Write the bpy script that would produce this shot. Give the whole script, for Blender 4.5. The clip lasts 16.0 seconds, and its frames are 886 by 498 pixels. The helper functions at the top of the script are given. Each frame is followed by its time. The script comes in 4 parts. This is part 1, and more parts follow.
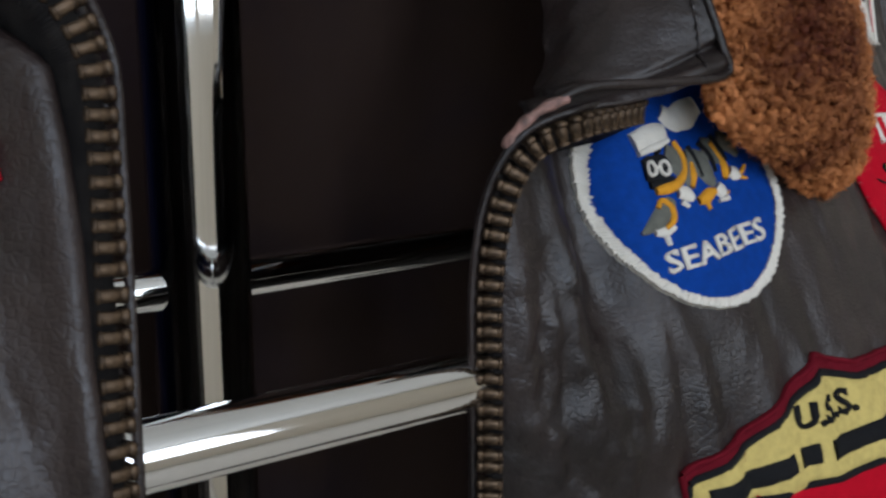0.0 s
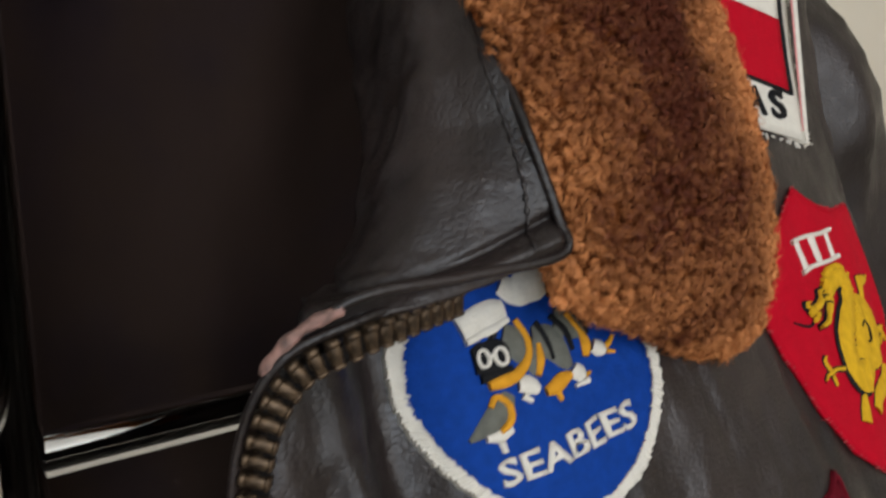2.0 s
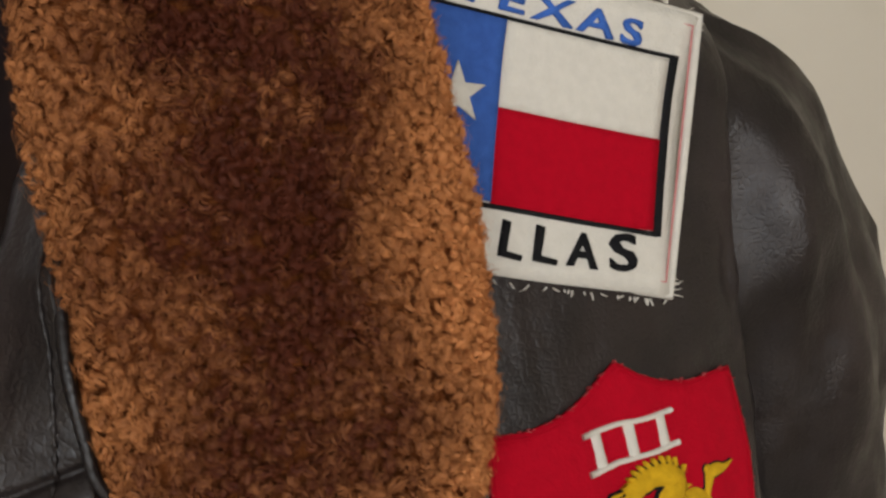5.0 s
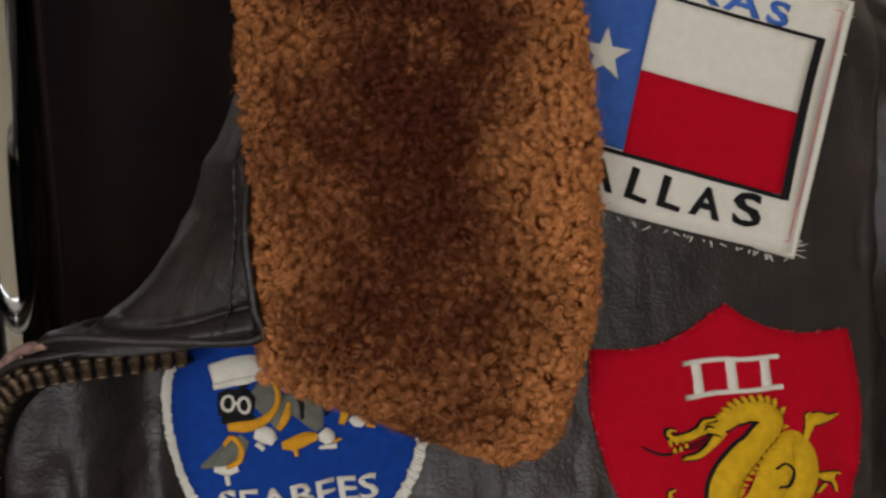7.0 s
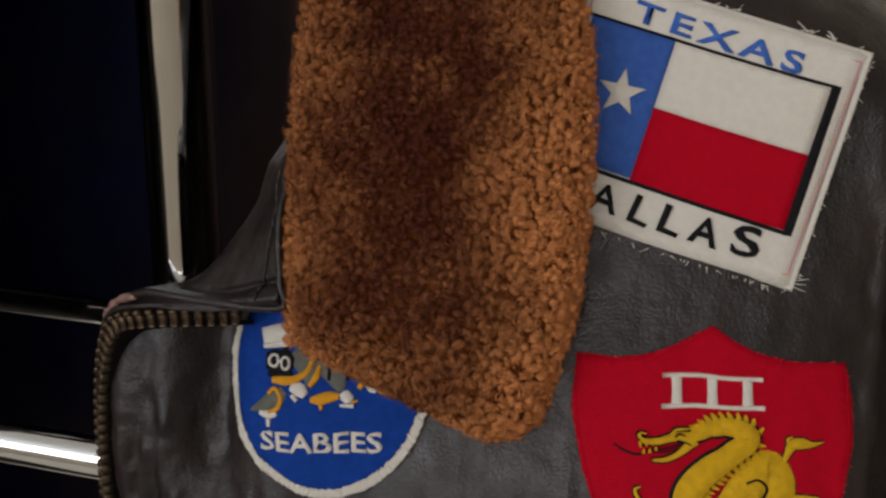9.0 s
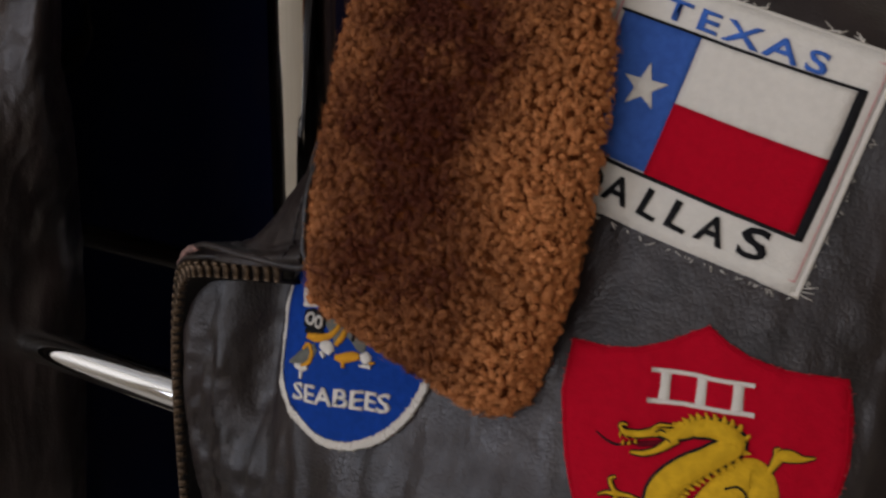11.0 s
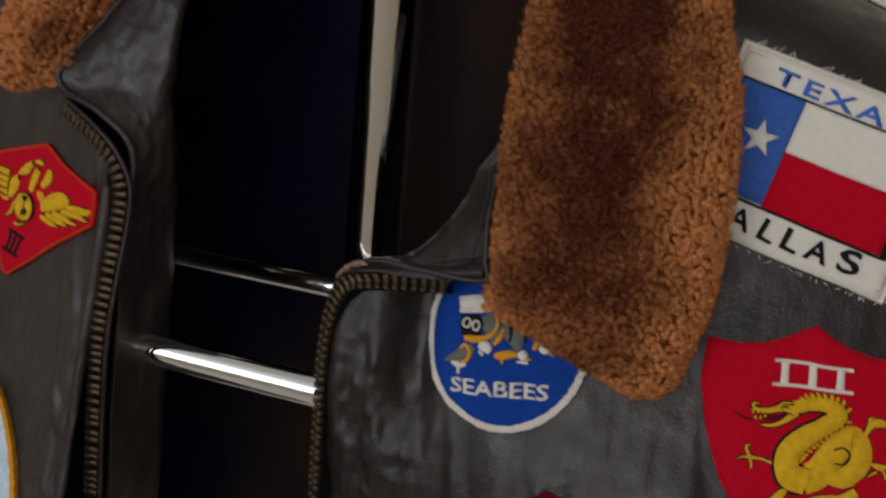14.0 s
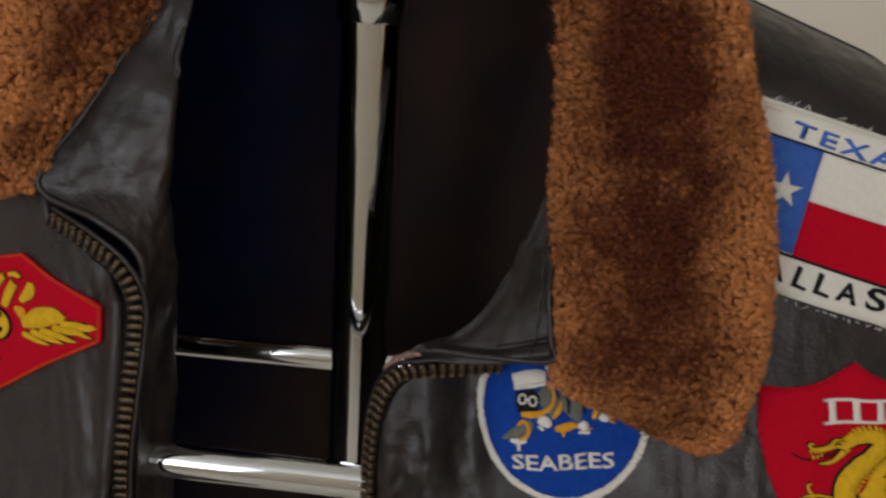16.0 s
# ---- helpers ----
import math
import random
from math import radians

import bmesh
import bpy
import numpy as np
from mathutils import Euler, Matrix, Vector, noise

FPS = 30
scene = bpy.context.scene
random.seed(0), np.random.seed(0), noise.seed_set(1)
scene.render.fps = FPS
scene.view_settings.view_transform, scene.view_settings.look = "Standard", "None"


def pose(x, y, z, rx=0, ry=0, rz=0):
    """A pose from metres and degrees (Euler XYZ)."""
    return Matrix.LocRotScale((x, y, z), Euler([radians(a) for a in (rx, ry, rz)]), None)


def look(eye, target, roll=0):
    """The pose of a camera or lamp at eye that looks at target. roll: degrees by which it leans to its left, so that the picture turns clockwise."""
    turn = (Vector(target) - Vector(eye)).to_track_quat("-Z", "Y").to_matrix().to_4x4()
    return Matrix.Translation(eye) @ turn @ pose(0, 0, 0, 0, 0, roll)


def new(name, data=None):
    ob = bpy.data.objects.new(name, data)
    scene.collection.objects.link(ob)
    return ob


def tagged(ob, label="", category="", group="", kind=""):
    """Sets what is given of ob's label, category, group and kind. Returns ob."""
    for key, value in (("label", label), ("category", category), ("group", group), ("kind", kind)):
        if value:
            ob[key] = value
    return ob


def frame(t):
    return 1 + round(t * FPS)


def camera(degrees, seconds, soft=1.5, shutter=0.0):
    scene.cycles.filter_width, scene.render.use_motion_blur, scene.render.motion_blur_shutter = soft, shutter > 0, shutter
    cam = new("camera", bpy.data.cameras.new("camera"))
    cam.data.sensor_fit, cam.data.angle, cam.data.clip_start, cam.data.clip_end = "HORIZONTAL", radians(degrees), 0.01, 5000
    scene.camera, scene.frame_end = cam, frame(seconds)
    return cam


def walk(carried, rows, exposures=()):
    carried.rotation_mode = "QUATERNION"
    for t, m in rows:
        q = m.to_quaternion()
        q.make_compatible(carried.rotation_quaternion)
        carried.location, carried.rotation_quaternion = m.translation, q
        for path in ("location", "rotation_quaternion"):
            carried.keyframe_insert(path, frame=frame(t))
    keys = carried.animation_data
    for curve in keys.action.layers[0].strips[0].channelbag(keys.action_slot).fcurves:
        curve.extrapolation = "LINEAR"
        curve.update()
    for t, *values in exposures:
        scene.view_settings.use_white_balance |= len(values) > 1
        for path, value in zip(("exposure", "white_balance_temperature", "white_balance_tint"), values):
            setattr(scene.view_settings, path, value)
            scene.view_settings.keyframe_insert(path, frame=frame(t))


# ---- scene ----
cam = camera(42.9, 16.0, soft=2.5, shutter=0.5)
METRES, EYE, TILT, LEAN, TURN = 1.0, 1.3, -11.0, 0.2, -38.0
ROWS = [
    (0.0, 0.0, 0.0, 0.0, 0.0, 0.0, -0.0),
    (0.5, 0.0121, -0.002, 0.0032, 0.26, -0.55, 0.1),
    (1.0, 0.0171, 0.0057, 0.0118, 0.71, -1.04, 0.29),
    (1.5, 0.0378, 0.0403, 0.0259, 1.31, -1.38, 0.34),
    (2.0, 0.0551, 0.0527, 0.0505, 1.91, -1.15, 0.65),
    (2.5, 0.061, 0.0756, 0.058, 2.53, -1.19, 0.91),
    (3.0, 0.0598, 0.0697, 0.0917, 2.74, -1.16, 1.14),
    (3.5, 0.0814, 0.0867, 0.1239, 3.02, -2.58, 0.73),
    (4.0, 0.1115, 0.0997, 0.1239, 6.28, -6.24, -0.12),
    (4.5, 0.1486, 0.1152, 0.1255, 11.72, -7.92, -2.49),
    (7.0, 0.246, 0.0932, 0.1193, 34.23, -10.32, -8.33),
    (7.5, 0.255, 0.1007, 0.1124, 37.62, -10.7, -8.76),
    (8.0, 0.289, 0.1083, 0.1182, 41.94, -11.29, -9.13),
    (8.5, 0.3298, 0.1024, 0.1363, 47.2, -11.73, -9.59),
    (11.0, 0.41, 0.1896, 0.1478, 69.52, -14.39, -11.39),
    (11.5, 0.4341, 0.2016, 0.1406, 71.41, -14.69, -11.84),
    (12.0, 0.4268, 0.1962, 0.1395, 71.22, -14.96, -12.47),
    (12.5, 0.4304, 0.1876, 0.1434, 69.77, -14.88, -12.9),
    (13.0, 0.4276, 0.1741, 0.145, 67.62, -14.63, -13.22),
    (13.5, 0.4111, 0.1189, 0.1367, 63.51, -13.93, -13.56),
    (14.0, 0.401, 0.0212, 0.1415, 56.45, -12.25, -14.44),
    (14.5, 0.3815, -0.0364, 0.1408, 50.87, -10.77, -14.54),
    (15.0, 0.3457, -0.0622, 0.1479, 46.0, -10.38, -12.97),
    (15.5, 0.3345, -0.0493, 0.1586, 44.24, -10.79, -11.41),
    (16.0, 0.3077, -0.0609, 0.1609, 42.81, -11.22, -11.01),
]
walk(cam, [(t, pose(0, 0, EYE, TILT, LEAN, TURN) @ pose(METRES * x, METRES * y, METRES * z, 90 + pitch, roll, yaw)) for t, x, y, z, yaw, pitch, roll in ROWS],
     exposures=[(0.0, -0.20, 5750, 10), (1.2, -0.15, 5850, 10), (2.4, 0.10, 6550, 11), (3.3, -0.05, 6650, 12), (4.7, -0.15, 6700, 12), (7.0, -0.50, 6700, 12), (8.5, -0.54, 6700, 13), (11.0, -0.74, 6380, 19), (13.0, -0.74, 6380, 19), (14.5, -0.60, 6550, 13), (16.0, -0.57, 6550, 13)])

# ---- light ----
world = bpy.data.worlds.new("sky")
scene.world = world
world.use_nodes = True
wn = world.node_tree.nodes
sky = wn.new("ShaderNodeTexSky")
sky.sky_type, sky.sun_disc = "NISHITA", False
sky.sun_elevation, sky.sun_rotation = radians(40), radians(200)
world.node_tree.links.new(sky.outputs[0], wn["Background"].inputs[0])
wn["Background"].inputs[1].default_value = 0.1

ROOM = (-2.2, 2.6, -2.4, 1.35, 2.9)          # x0, x1, y0, y1, height
WINDOWS = ((-2.15, -0.45), (-0.20, 1.50))      # two windows in the wall behind the camera: x0, x1
SILL, HEAD_Z = 1.30, 2.78
for (wx0, wx1), watts, colour in zip(WINDOWS, (43, 27), ((0.86, 0.93, 1.0), (1.0, 0.985, 0.95))):
    lamp = bpy.data.lights.new("window_light", "AREA")
    lamp.shape, lamp.size, lamp.size_y = "RECTANGLE", wx1 - wx0 - 0.1, HEAD_Z - SILL - 0.1
    lamp.energy, lamp.color = watts, colour
    lamp_ob = new("window_light", lamp)
    lamp_ob.matrix_world = look(((wx0 + wx1) / 2, ROOM[2] + 0.02, (SILL + HEAD_Z) / 2), ((wx0 + wx1) / 2, 1.0, (SILL + HEAD_Z) / 2))


# ---- materials ----
def material(name, a, b, scale=30.0, rough=(0.5, 0.6), metal=0.0, bump=(), detail=4.0, island=0.0, sheen=0.0, stretch=(1, 1, 1), spec=0.5, ramp=(0.35, 0.65), tone_attr=""):
    """Two colours mixed by noise, roughness varied by a second noise. bump: (kind, scale, distance in metres) rows."""
    m = bpy.data.materials.new(name)
    m.use_nodes = True
    nt = m.node_tree
    n, link = nt.nodes, nt.links.new
    bsdf = n["Principled BSDF"]
    co = n.new("ShaderNodeTexCoord")
    mp = n.new("ShaderNodeMapping")
    mp.inputs["Scale"].default_value = stretch
    link(co.outputs["Object"], mp.inputs["Vector"])
    no = n.new("ShaderNodeTexNoise")
    no.inputs["Scale"].default_value, no.inputs["Detail"].default_value = scale, detail
    link(mp.outputs[0], no.inputs["Vector"])
    cr = n.new("ShaderNodeValToRGB")
    cr.color_ramp.elements[0].position, cr.color_ramp.elements[1].position = ramp
    cr.color_ramp.elements[0].color, cr.color_ramp.elements[1].color = (*a, 1), (*b, 1)
    fac = no.outputs["Fac"]
    if island:
        geo = n.new("ShaderNodeNewGeometry")
        mix = n.new("ShaderNodeMix")
        mix.inputs["Factor"].default_value = island
        link(no.outputs["Fac"], mix.inputs["A"])
        link(geo.outputs["Random Per Island"], mix.inputs["B"])
        fac = mix.outputs["Result"]
    if tone_attr:
        at = n.new("ShaderNodeAttribute")
        at.attribute_name = tone_attr
        add = n.new("ShaderNodeMath")
        link(fac, add.inputs[0])
        link(at.outputs["Fac"], add.inputs[1])
        fac = add.outputs[0]
    link(fac, cr.inputs[0])
    link(cr.outputs[0], bsdf.inputs["Base Color"])
    n2 = n.new("ShaderNodeTexNoise")
    n2.inputs["Scale"].default_value, n2.inputs["Detail"].default_value = scale * 3.3, 3
    link(mp.outputs[0], n2.inputs["Vector"])
    mr = n.new("ShaderNodeMapRange")
    mr.inputs["From Min"].default_value, mr.inputs["From Max"].default_value = 0.3, 0.7
    mr.inputs["To Min"].default_value, mr.inputs["To Max"].default_value = rough
    link(n2.outputs["Fac"], mr.inputs["Value"])
    link(mr.outputs[0], bsdf.inputs["Roughness"])
    bsdf.inputs["Metallic"].default_value = metal
    bsdf.inputs["Specular IOR Level"].default_value = spec
    bsdf.inputs["Sheen Weight"].default_value = sheen
    last = None
    for kind, sc, dist in bump:
        if kind == "cells":
            tx = n.new("ShaderNodeTexVoronoi")
            tx.feature = "DISTANCE_TO_EDGE"
            out = tx.outputs["Distance"]
        elif kind == "thread":
            tx = n.new("ShaderNodeTexWave")
            tx.bands_direction = "DIAGONAL"
            tx.inputs["Distortion"].default_value = 2.0
            out = tx.outputs["Fac"]
        else:
            tx = n.new("ShaderNodeTexNoise")
            tx.inputs["Detail"].default_value = 5
            out = tx.outputs["Fac"]
        tx.inputs["Scale"].default_value = sc
        if kind == "drape":                    # wrinkles drawn out downwards
            tall = n.new("ShaderNodeMapping")
            tall.inputs["Scale"].default_value = (1, 1, 0.33)
            link(co.outputs["Object"], tall.inputs["Vector"])
            link(tall.outputs[0], tx.inputs["Vector"])
        else:
            link(mp.outputs[0], tx.inputs["Vector"])
        if kind == "cells":
            clip = n.new("ShaderNodeMapRange")
            clip.inputs["From Max"].default_value = 0.25
            link(out, clip.inputs["Value"])
            out = clip.outputs[0]
        bp = n.new("ShaderNodeBump")
        bp.inputs["Distance"].default_value = dist
        link(out, bp.inputs["Height"])
        if last:
            link(last, bp.inputs["Normal"])
        last = bp.outputs[0]
    if last:
        link(last, bsdf.inputs["Normal"])
    return m


LEATHER = material("worn_brown_leather", (0.0088, 0.0060, 0.0055), (0.0250, 0.0170, 0.0153), 24, (0.28, 0.52),
                   bump=(("cells", 560, 0.00006), ("noise", 260, 0.00014), ("drape", 75, 0.0012), ("noise", 34, 0.0011)), spec=0.36)
SCUFF = material("scuffed_pink_leather", (0.30, 0.16, 0.13), (0.10, 0.06, 0.05), 300, (0.6, 0.8), bump=(("noise", 900, 0.0006),))
LINING = material("satin_lining_painted_sheen", (0.0036, 0.0060, 0.0270), (0.042, 0.0260, 0.0205), 12, (0.6, 0.8), spec=0.07, ramp=(0.15, 0.85), tone_attr="tint", bump=(("thread", 900, 0.0002), ("noise", 20, 0.004)))
TAPE = material("black_zip_tape", (0.008, 0.007, 0.007), (0.016, 0.014, 0.013), 200, (0.75, 0.9), bump=(("thread", 1600, 0.0002),), spec=0.1)
BRASS = material("aged_brass", (0.034, 0.023, 0.015), (0.125, 0.084, 0.052), 420, (0.38, 0.58), metal=0.85, bump=(("noise", 1500, 0.0001),))
CHROME = material("chrome", (0.78, 0.79, 0.80), (0.83, 0.83, 0.83), 5, (0.03, 0.06), metal=1.0)
FUR = material("brown_shearling", (0.078, 0.0165, 0.0065), (0.58, 0.222, 0.075), 13, (0.5, 0.7), detail=1.5, island=0.14, spec=0.15, ramp=(0.30, 0.80), tone_attr="shade_tone")
HIDE = material("shearling_hide", (0.11, 0.030, 0.008), (0.22, 0.066, 0.018), 200, (0.8, 0.9), bump=(("noise", 500, 0.003),), spec=0.05)
WALL = material("cream_wall_paint", (0.74, 0.68, 0.58), (0.78, 0.72, 0.62), 3, (0.7, 0.85), bump=(("noise", 250, 0.0004),))
CEIL = material("white_ceiling_paint", (0.70, 0.70, 0.68), (0.74, 0.74, 0.72), 3, (0.8, 0.9), bump=(("noise", 200, 0.0004),))
FLOOR = material("beige_carpet", (0.58, 0.54, 0.48), (0.66, 0.62, 0.55), 40, (0.85, 0.95), bump=(("noise", 700, 0.002),), spec=0.1)
FRAME = material("white_window_paint", (0.78, 0.78, 0.76), (0.82, 0.82, 0.80), 10, (0.4, 0.5))


def cloth(name, c, k=0.82):
    return material(name, tuple(v * k for v in c), c, 350, (0.75, 0.9), bump=(("noise", 1100, 0.0003),), spec=0.08)


BLUE = cloth("royal_blue_twill", (0.006, 0.042, 0.25))
FLAGBLUE = cloth("flag_blue_thread", (0.040, 0.105, 0.36))
INKBLUE = cloth("blue_lettering_thread", (0.05, 0.14, 0.48))
RED = cloth("red_felt", (0.42, 0.002, 0.014), 0.9)
ROSE = cloth("pale_red_thread", (0.46, 0.07, 0.075))
SCARLET = cloth("orange_red_thread", (0.50, 0.035, 0.010))
WINE = cloth("dark_red_edging", (0.12, 0.005, 0.012))
WHITE = cloth("white_thread", (0.63, 0.59, 0.52), 0.94)
GREY = cloth("grey_thread", (0.13, 0.13, 0.11))
BLACK = cloth("black_thread", (0.012, 0.012, 0.013))
GOLD = cloth("golden_thread", (0.62, 0.36, 0.015))
ORANGE = cloth("orange_thread", (0.62, 0.28, 0.02))
STRAW = cloth("straw_yellow_cloth", (0.55, 0.43, 0.14))
PALE = cloth("pale_blue_cloth", (0.48, 0.60, 0.68))
PINK = cloth("pink_outline_thread", (0.62, 0.25, 0.24))


# ---- building helpers ----
def part(name, bm, mat, parent, label="", smooth=True):
    """One mesh object of its own under a thing or under a part."""
    if isinstance(bm, tuple):
        me = bpy.data.meshes.new(name)
        me.from_pydata(*bm)
    else:
        me = bpy.data.meshes.new(name)
        bmesh.ops.recalc_face_normals(bm, faces=bm.faces)
        bm.to_mesh(me)
        bm.free()
    me.materials.append(mat)
    if smooth:
        me.shade_smooth()
    ob = new(name, me)
    ob.parent = parent
    if label:
        tagged(ob, label=label)
    return ob


def spline(rows, t):
    """Catmull-Rom through rows of numbers; t in 0..1 (array)."""
    p = np.array(rows, float)
    n = len(p) - 1
    s = np.clip(np.asarray(t, float), 0, 1) * n
    i = np.minimum(s.astype(int), n - 1)
    f = (s - i)[..., None]
    q = np.vstack([2 * p[0] - p[1], p, 2 * p[-1] - p[-2]])
    a, b, c, d = q[i], q[i + 1], q[i + 2], q[i + 3]
    return 0.5 * (2 * b + (c - a) * f + (2 * a - 5 * b + 4 * c - d) * f * f + (3 * b - a - 3 * c + d) * f ** 3)


def normals(P):
    """Unit normals of a grid of points (nu, nv, 3)."""
    du, dv = np.gradient(P, axis=0), np.gradient(P, axis=1)
    n = np.cross(du, dv)
    return n / np.maximum(np.linalg.norm(n, axis=2, keepdims=True), 1e-12)


def sheet(P, thick):
    """A closed sheet from a grid of points, thickened against its normals."""
    nu, nv, _ = P.shape
    N = normals(P)
    V = np.concatenate([P.reshape(-1, 3), (P - N * thick).reshape(-1, 3)])
    k = lambda i, j, s: s * nu * nv + i * nv + j
    F = []
    for i in range(nu - 1):
        for j in range(nv - 1):
            F.append((k(i, j, 0), k(i + 1, j, 0), k(i + 1, j + 1, 0), k(i, j + 1, 0)))
            F.append((k(i, j, 1), k(i, j + 1, 1), k(i + 1, j + 1, 1), k(i + 1, j, 1)))
    for i in range(nu - 1):
        for j, o in ((0, 0), (nv - 1, 1)):
            q = (k(i, j, 0), k(i, j, 1), k(i + 1, j, 1), k(i + 1, j, 0))
            F.append(q if o == 0 else q[::-1])
    for j in range(nv - 1):
        for i, o in ((0, 1), (nu - 1, 0)):
            q = (k(i, j, 0), k(i, j, 1), k(i, j + 1, 1), k(i, j + 1, 0))
            F.append(q if o == 0 else q[::-1])
    return V.tolist(), [], F


def tube(path, r, seg=16, caps=True):
    """A round tube along a path (n, 3); r one radius or one for each point."""
    p = np.array(path, float)
    n = len(p)
    r = np.broadcast_to(np.asarray(r, float), (n,))
    T = np.gradient(p, axis=0)
    T /= np.linalg.norm(T, axis=1, keepdims=True)
    ref = np.array([0, 0, 1.0]) if abs(T[0][2]) < 0.8 else np.array([0, 1.0, 0])
    V, F = [], []
    a = np.cross(T[0], ref)
    for i in range(n):
        a = a - T[i] * (a @ T[i])
        a /= np.linalg.norm(a)
        b = np.cross(T[i], a)
        for s in range(seg):
            w = 2 * math.pi * s / seg
            V.append(p[i] + r[i] * (a * math.cos(w) + b * math.sin(w)))
    for i in range(n - 1):
        for s in range(seg):
            e = (s + 1) % seg
            F.append((i * seg + s, i * seg + e, (i + 1) * seg + e, (i + 1) * seg + s))
    if caps:
        k = len(V)
        V += V[:seg] + V[(n - 1) * seg:n * seg]
        F.append(tuple(range(k, k + seg))[::-1])
        F.append(tuple(range(k + seg, k + 2 * seg)))
    return [tuple(v) for v in V], [], F


def box(x0, x1, y0, y1, z0, z1, bevel=0.0):
    bm = bmesh.new()
    bmesh.ops.create_cube(bm, size=1)
    for v in bm.verts:
        v.co = Vector(((x0 + x1) / 2 + v.co.x * (x1 - x0), (y0 + y1) / 2 + v.co.y * (y1 - y0), (z0 + z1) / 2 + v.co.z * (z1 - z0)))
    if bevel:
        bmesh.ops.bevel(bm, geom=bm.edges[:], offset=bevel, segments=2, affect="EDGES")
    return bm


def fbm(x, y, s, o=4):
    """Smooth noise at a point of a sheet."""
    return noise.fractal(Vector((x * s, y * s, 0.37 * s)), 1.0, 2.0, o)


def crease(x, z, s):
    """Sharp valleys between soft swellings."""
    return abs(fbm(x, z, s, 3)) ** 0.8


# ---- the room ----
def structure(name, bm, mat, label):
    ob = part(name, bm, mat, None, smooth=False)
    return tagged(ob, label=label, category=name.split("_")[0], kind="structure")


X0, X1, Y0, Y1, H = ROOM
structure("floor", box(X0 - .15, X1 + .15, Y0 - .15, Y1 + .15, -0.1, 0), FLOOR, "plain beige carpet on the floor")
structure("ceiling", box(X0 - .15, X1 + .15, Y0 - .15, Y1 + .15, H, H + 0.1), CEIL, "white painted ceiling of the room")
structure("wall_north", box(X0 - .15, X1 + .15, Y1, Y1 + .15, 0, H), WALL, "plain cream wall behind the jacket")
structure("wall_west", box(X0 - .15, X0, Y0, Y1, 0, H), WALL, "plain cream side wall")
structure("wall_east", box(X1, X1 + .15, Y0, Y1, 0, H), WALL, "plain cream side wall")
bm = bmesh.new()
(A0, A1), (B0, B1) = WINDOWS
for a in ((X0 - .15, A0, 0, H), (A1, B0, 0, H), (B1, X1 + .15, 0, H), (A0, A1, 0, SILL), (A0, A1, HEAD_Z, H), (B0, B1, 0, SILL), (B0, B1, HEAD_Z, H)):
    b2 = box(a[0], a[1], Y0 - .15, Y0, a[2], a[3])
    me = bpy.data.meshes.new("piece")
    b2.to_mesh(me)
    bm.from_mesh(me)
    b2.free()
    bpy.data.meshes.remove(me)
structure("wall_south", bm, WALL, "plain cream wall with two window openings")
for k, (wx0, wx1) in enumerate(WINDOWS):
    win = tagged(new("window_%d" % (k + 1)), label="white framed window with daylight outside", category="window", kind="structure")
    mid = (wx0 + wx1) / 2
    for a in ((wx0, wx0 + .05, SILL, HEAD_Z), (wx1 - .05, wx1, SILL, HEAD_Z), (mid - .03, mid + .03, SILL + .05, HEAD_Z - .05), (wx0 + .05, wx1 - .05, SILL, SILL + .05), (wx0 + .05, wx1 - .05, HEAD_Z - .05, HEAD_Z)):
        part("frame", box(a[0], a[1], Y0 - .10, Y0 - .04, a[2], a[3], 0.004), FRAME, win, smooth=False)

# ---- the chrome rack that carries the jacket ----
PX, PY = 0.1445, 0.302
rack = tagged(new("garment_rack"), label="chrome garment rack with a round post and horizontal bars", category="rack")
part("post", tube([(PX, PY, z) for z in (0.02, 0.5, 1.0, 1.25, 1.45)], 0.0148, 48), CHROME, rack)
part("collar", tube([(PX, PY, z) for z in (1.397, 1.398, 1.43, 1.431)], (0.0164, 0.0174, 0.0174, 0.0164), 48), CHROME, rack)
part("crossbar", tube([(x, 0.2035, 1.2165 + (x - 0.14) * -0.01) for x in (0.070, 0.10, 0.14, 0.2, 0.27)], 0.0075, 32), CHROME, rack)
part("crossbar", tube([(x, PY, 1.2262) for x in (-0.08, 0.0, 0.14, 0.25, 0.33)], 0.0064, 32), CHROME, rack)
for sgn in (-1, 1):
    part("shoulder_arm", tube([(PX + sgn * d, PY + 0.01, z) for d, z in ((0.0, 1.432), (0.08, 1.425), (0.15, 1.400), (0.23, 1.368))], 0.006, 16), CHROME, rack)
part("base", tube([(PX, PY, z) for z in (0.0, 0.004, 0.018, 0.024)], (0.20, 0.205, 0.205, 0.19), 64), CHROME, rack)

# ---- the jacket ----
jacket = tagged(new("leather_jacket"), label="worn brown leather flight jacket with fur collar and sewn patches", category="jacket")
COEF = (0.21177, 0.00538, 0.05000, 0.00593, 0.00682, -0.00083, 0.00745, -0.01480, -0.00958, -0.00759)


def front_y(x, z):
    """Depth of the sheet that carries the big patches."""
    X, Z = (np.clip(x, 0.15, 0.42) - 0.29) * 10, (np.clip(z, 1.17, 1.39) - 1.28) * 10
    c = COEF
    y = c[0] + c[1] * X + c[2] * Z + c[3] * X * X + c[4] * X * Z + c[5] * Z * Z + c[6] * X ** 3 + c[7] * X * X * Z + c[8] * X * Z * Z + c[9] * Z ** 3
    return y + np.maximum(np.asarray(x) - 0.409, 0) * 1.5 + np.minimum(np.asarray(z) - 1.17, 0) * 0.05


